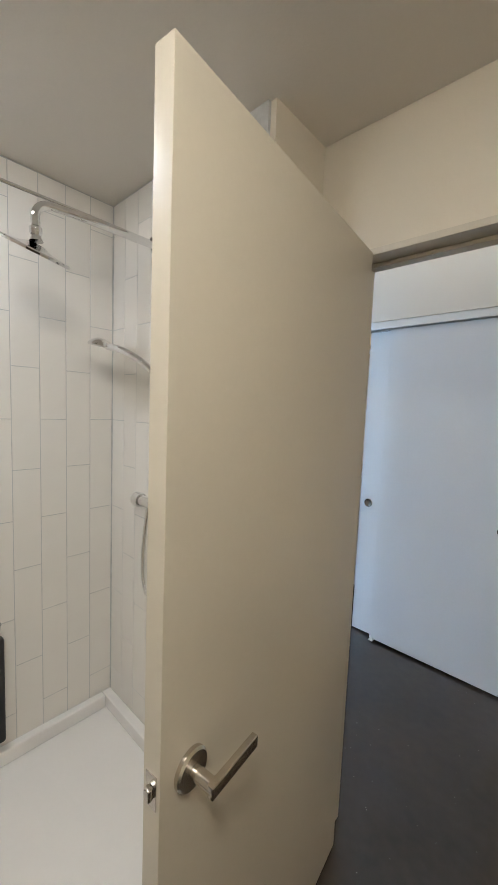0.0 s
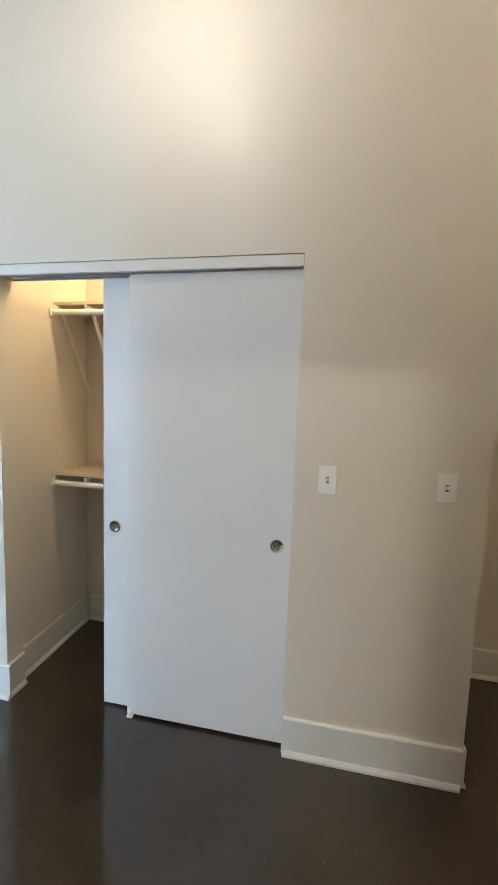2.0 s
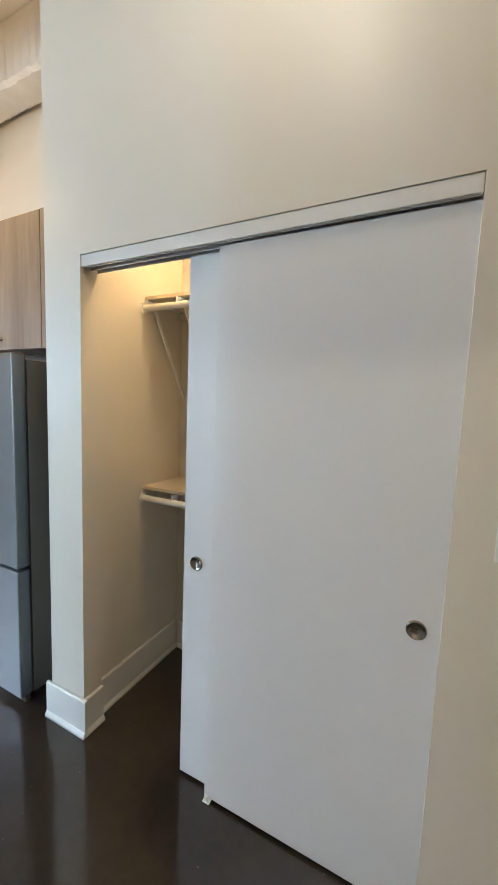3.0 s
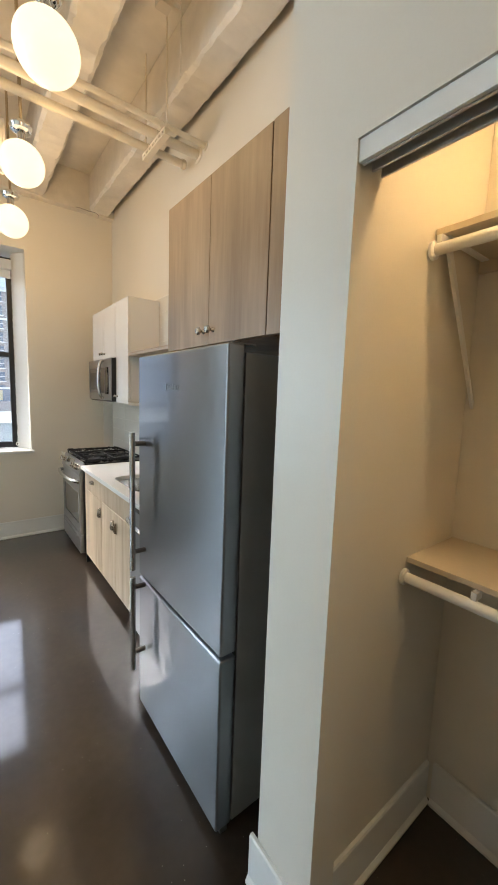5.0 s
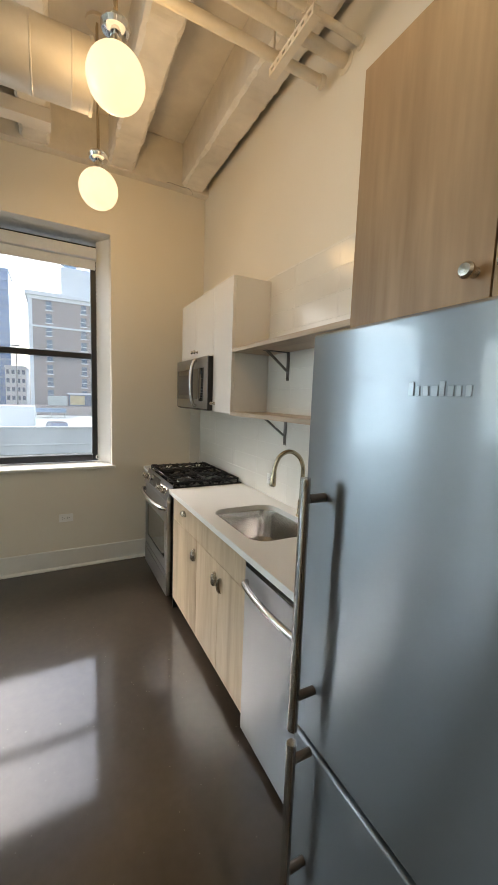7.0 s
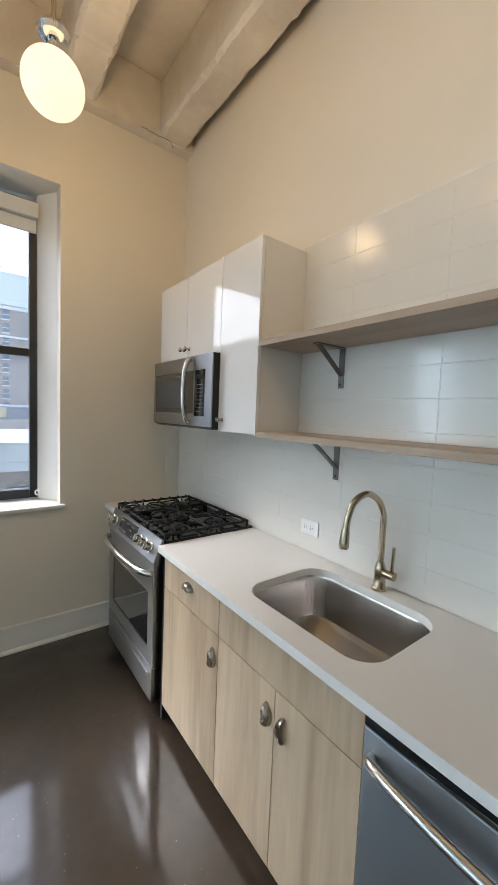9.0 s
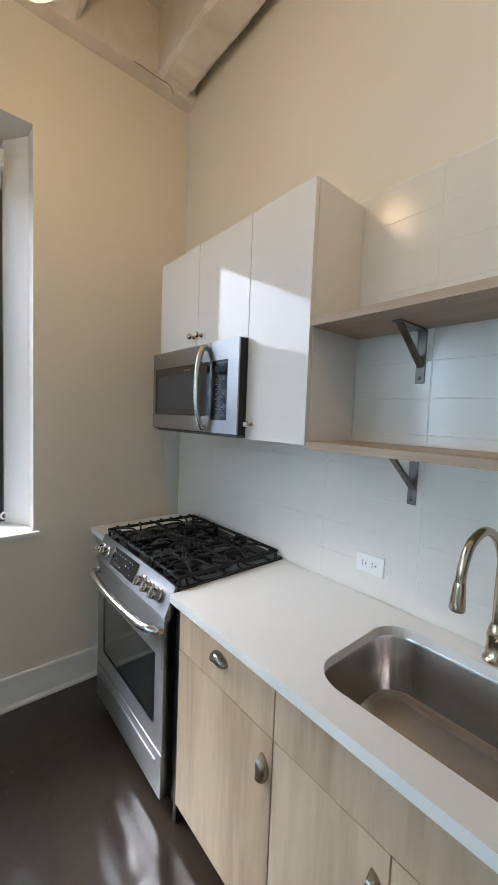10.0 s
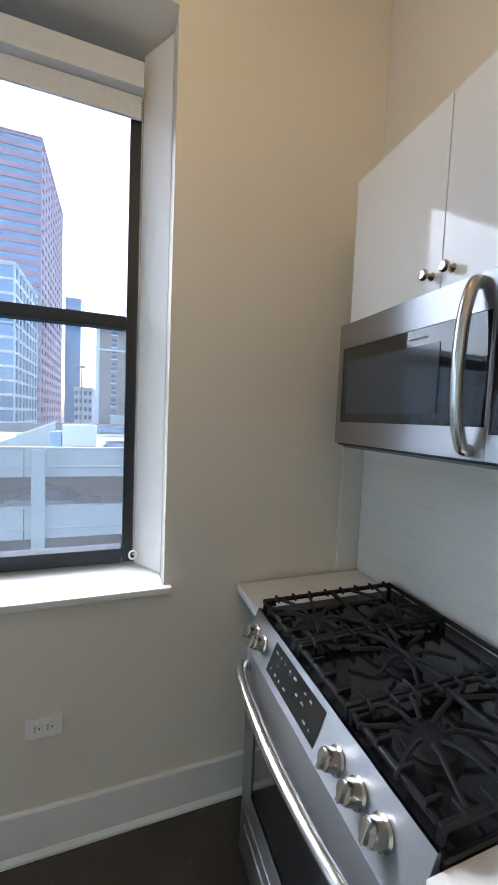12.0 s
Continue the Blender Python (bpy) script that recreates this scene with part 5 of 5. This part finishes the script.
def block(name, x, y0, y1, z1, wall, label, floors, cols, depth=20, win=(0.5, 0.55), glass=None, z0=-13.0, side=0, side_win=(0.6, 0.5), crown=None):
    """A building whose east front, and north side if asked, show a grid of recessed windows."""
    b = thing(name, (x - depth / 2, (y0 + y1) / 2, z0), label, "building", "city buildings")
    rz = (z1 - z0) / floors

    def front(axis, u0, u1, w, n, fill, put):
        ru = (u1 - u0) / n
        hu, hz = ru * fill[0] / 2, rz * fill[1] / 2
        cells = [(u0 + (i + 0.5) * ru, z0 + (j + 0.5) * rz) for i in range(n) for j in range(floors)]
        part("wall", wall_with(bm_new(), axis, u0, u1, w - 0.5, w, z0, z1, [(c - hu, c + hu, h - hz, h + hz) for c, h in cells]), wall, b, "", False)
        for c, h in cells:
            if h > -6:
                part("window", put(c - hu - 0.02, c + hu + 0.02, h - hz - 0.02, h + hz + 0.02), glass or DARKW, b, "", False)

    front("y", y0, y1, x, cols, win, lambda a, c, d, e: bx(bm_new(), x - 0.45, x - 0.35, a, c, d, e))
    if side:
        front("x", x - depth, x - 0.502, y1, side, side_win, lambda a, c, d, e: bx(bm_new(), a, c, y1 - 0.45, y1 - 0.35, d, e))
    part("core", bx(bm_new(), x - depth, x - 0.51, y0, y1 - (0.51 if side else 0), z0, z1), wall, b, "", False)
    part("roof", bx(bm_new(), x - depth - 0.2, x + 0.2, y0 - 0.2, y1 + 0.2, z1 + 0.01, z1 + 0.6), crown or wall, b, "", False)
    return b


def brick_building(x=-100.0, y0=-6.1, y1=17.0, top=24.2):
    """Brown brick block with two-storey cornice, corner stones, window stacks and a roof house."""
    b = thing("brick_building", (x - 10, 5.4, -13.0), "brown brick building with pale cornice and roof house", "building", "city buildings")
    cells = [(c, 22.3 - 3.0 * k) for c in (-1.9, 5.7, 13.3) for k in range(9)]
    part("wall", wall_with(bm_new(), "y", y0, y1, x - 0.5, x, -13.0, top, [(c - 0.62, c + 0.62, h - 1.05, h + 1.05) for c, h in cells]), BRICKF, b, "", False)
    part("core", bx(bm_new(), x - 20, x - 0.51, y0, y1, -13.0, top), BRICKF, b, "", False)
    for c, h in cells:
        w = part("window", bx(bm_new(), x - 0.45, x - 0.35, c - 0.64, c + 0.64, h - 1.07, h + 1.07), DARKW, b, "", False)
        part("meeting_rail", bx(bm_new(), x - 0.34, x - 0.26, c - 0.61, c + 0.61, h - 0.06, h + 0.06), WHITEF, w, "", False)
        part("window_sill", bx(bm_new(), x - 0.3, x + 0.12, c - 0.8, c + 0.8, h - 1.28, h - 1.06), WHITEF, b, "pale stone sill", False)
    part("cornice", bx(bm_new(), x - 20.2, x + 0.7, y0 - 0.7, y1 + 0.5, top + 0.01, top + 1.0, 0.15, 2), WHITEF, b, "pale stone cornice")
    part("frieze", bx(bm_new(), x + 0.002, x + 0.25, y0 - 0.2, y1, 23.45, top), WHITEF, b, "pale stone frieze", False)
    part("band_course", bx(bm_new(), x + 0.002, x + 0.25, y0 - 0.2, y1, 17.1, 17.5), WHITEF, b, "pale stone band", False)
    part("corner_stones", bx(bm_new(), x + 0.002, x + 0.1, y0 - 0.1, y0 + 0.75, -13.0, 23.44), WHITEF, b, "pale stone corner strip", False)
    for k, (c, w) in enumerate(((1.9, 0.5), (9.5, 0.5))):
        part("pilaster", bx(bm_new(), x + 0.002, x + 0.12, c - w, c + w, -13.0, 17.0), BRICKF, b, "", False)
    part("roof_house", bx(bm_new(), x - 16, x - 5, 1.0, 14.0, top + 1.02, 33.2, 0.1, 1), WHITEF, b, "pale rendered roof house")
    part("cupola", bx(bm_new(), x - 8, x - 5.5, 1.6, 4.6, 33.21, 34.4, 0.1, 1), BLUEG, b, "small dark roof turret")
    part("cupola_roof", prism(bm_new(), [(0.9, 34.41), (5.3, 34.41), (3.4, 35.3), (2.8, 35.3)], "x", x - 8.4, x - 5.1), DARKW, b, "", False)
    return b


brick_building()
an = thing("brick_annex", (-92, 4, -13.0), "low brick annex with an ochre wall panel", "building", "city buildings")
part("wall", bx(bm_new(), -96, -90, -14, 17, -13.0, -1.2), BRICKF, an, "", False)
part("upper_storey", bx(bm_new(), -96, -90.3, 1.75, 17, -1.19, 1.4), DARKW, an, "dark upper storey", False)
part("parapet", bx(bm_new(), -96.2, -90.0, 1.5, 17.2, 1.41, 1.8), WHITEF, an, "", False)
part("wall_panel", bx(bm_new(), -90.29, -90.2, 2.0, 5.0, -0.9, 1.2), OCHRE, an, "ochre painted wall panel", False)
part("roof_unit", bx(bm_new(), -95, -91, -2.5, 1.5, -1.19, 0.95, 0.1, 1), GCON, an, "pale grey roof unit")
block("red_tower", -180, -75, -32, 113, REDF, "tall red panelled tower with ribbon windows", 30, 1, depth=63, win=(0.98, 0.5), glass=BLUEG, side=9, side_win=(0.62, 0.55))
block("glass_building", -109, -60, -25.8, 37.7, WHITEF, "blue glass building with pale mullions", 14, 4, depth=29, win=(0.93, 0.82), glass=BLUEG, side=7, side_win=(0.85, 0.8))
block("blue_tower", -170, -21.6, -15.7, 47.3, BLUEG, "slim blue glass tower", 18, 3, win=(0.9, 0.7), glass=mat("deep_blue_glass", (0.10, 0.17, 0.30), rough=0.1, vary=0.15, scale=0.3))
block("grid_building", -60, -96, -47, 17, WHITEF, "pale stone building with a grid of dark windows", 9, 13, depth=22, win=(0.55, 0.62), side=6, side_win=(0.55, 0.62))
block("low_building", -140, -15, -9.2, 9.4, WHITEF, "small pale distant building", 8, 4, win=(0.6, 0.5))
block("far_building", -230, 22, 70, 40, WHITEF, "pale distant office block", 14, 12)

# ---- wall pieces ----
def share(name, me, parent, m):
    ob = new(name, me)
    ob.parent, ob.matrix_basis = parent, m
    return ob


def tile_mesh(name, w, h, d, material):
    return to_mesh(name, bx(bm_new(), 0, w, -d, 0, 0, h, 0.0009, 1), material, (0, 0, 0), False)


GAP = 0.0022
part("grout_bed", bx(bm_new(), 0.003, 2.799, KW - 0.0096, KW - 0.0005, 0.9145, 2.42), GROUT, wall_north, "pale grout behind the tiles", False)
TW, TH = 0.405, 0.1245
full = tile_mesh("wall_tile", TW - GAP, TH - GAP, 0.005, TILE)
for i in range(7):
    for j in range(12):
        x = 0.018 + i * TW
        if x + TW > 2.86:
            continue
        share("wall_tile", full, wall_north, pose(x if i else 0.018, KW - 0.0055, 0.9165 + j * TH, random.uniform(-0.06, 0.06), 0, random.uniform(-0.05, 0.05)))
part("grout_bed", bx(bm_new(), 0.0005, 0.0106, -0.088, 0.018, 0.915, 1.49), GROUT, wall_west, "pale grout behind the side tiles", False)
side = to_mesh("side_tile", bx(bm_new(), 0, 0.005, 0, 0.105, 0, TH - GAP, 0.0012, 1), TILE, (0, 0, 0), False)
for j in range(4):
    share("side_tile", side, wall_west, pose(0.0065, -0.088, 0.9165 + j * TH))

plumb = bpy.data.objects["wall_shower_plumbing"]
back = bpy.data.objects["wall_shower_back"]
part("grout_bed", bx(bm_new(), 3.942, 4.86, -2.19, -2.1785, 0.06, CLG - 0.002), SGROUT, plumb, "grey grout behind the shower tiles", False)
part("grout_bed", bx(bm_new(), 3.9405, 3.9520, -3.8, -2.185, 0.06, CLG - 0.002), SGROUT, back, "grey grout behind the shower tiles", False)
VW, VH = 0.1035, 0.412
tall = tile_mesh("shower_tile", VW - 0.0025, VH - 0.0025, 0.006, TILE)
cuts = {}


def shower_tile(parent, place, turn, z0, z1):
    h = round(z1 - z0 - 0.0025, 4)
    if h < 0.02:
        return
    if h not in cuts:
        cuts[h] = tall if abs(h - VH + 0.0025) < 1e-3 else tile_mesh("shower_tile", VW - 0.0025, h, 0.006, TILE)
    share("shower_tile", cuts[h], parent, pose(*place, z0, 0, 0, turn + random.uniform(-0.15, 0.15)))


for c in range(15):
    shift = 1.464 if c % 2 == 0 else 1.671
    z = shift - 4 * VH
    while z < CLG:
        a, b = max(z, 0.062), min(z + VH, CLG - 0.003)
        if b > a:
            # back wall faces +x; plumbing wall faces -y
            shower_tile(back, (3.947, -2.192 - (c + 1) * VW), 90, a, b)
            if c < 8:
                shower_tile(plumb, (3.957 + c * VW, -2.185), 0, a, b)
        z += VH
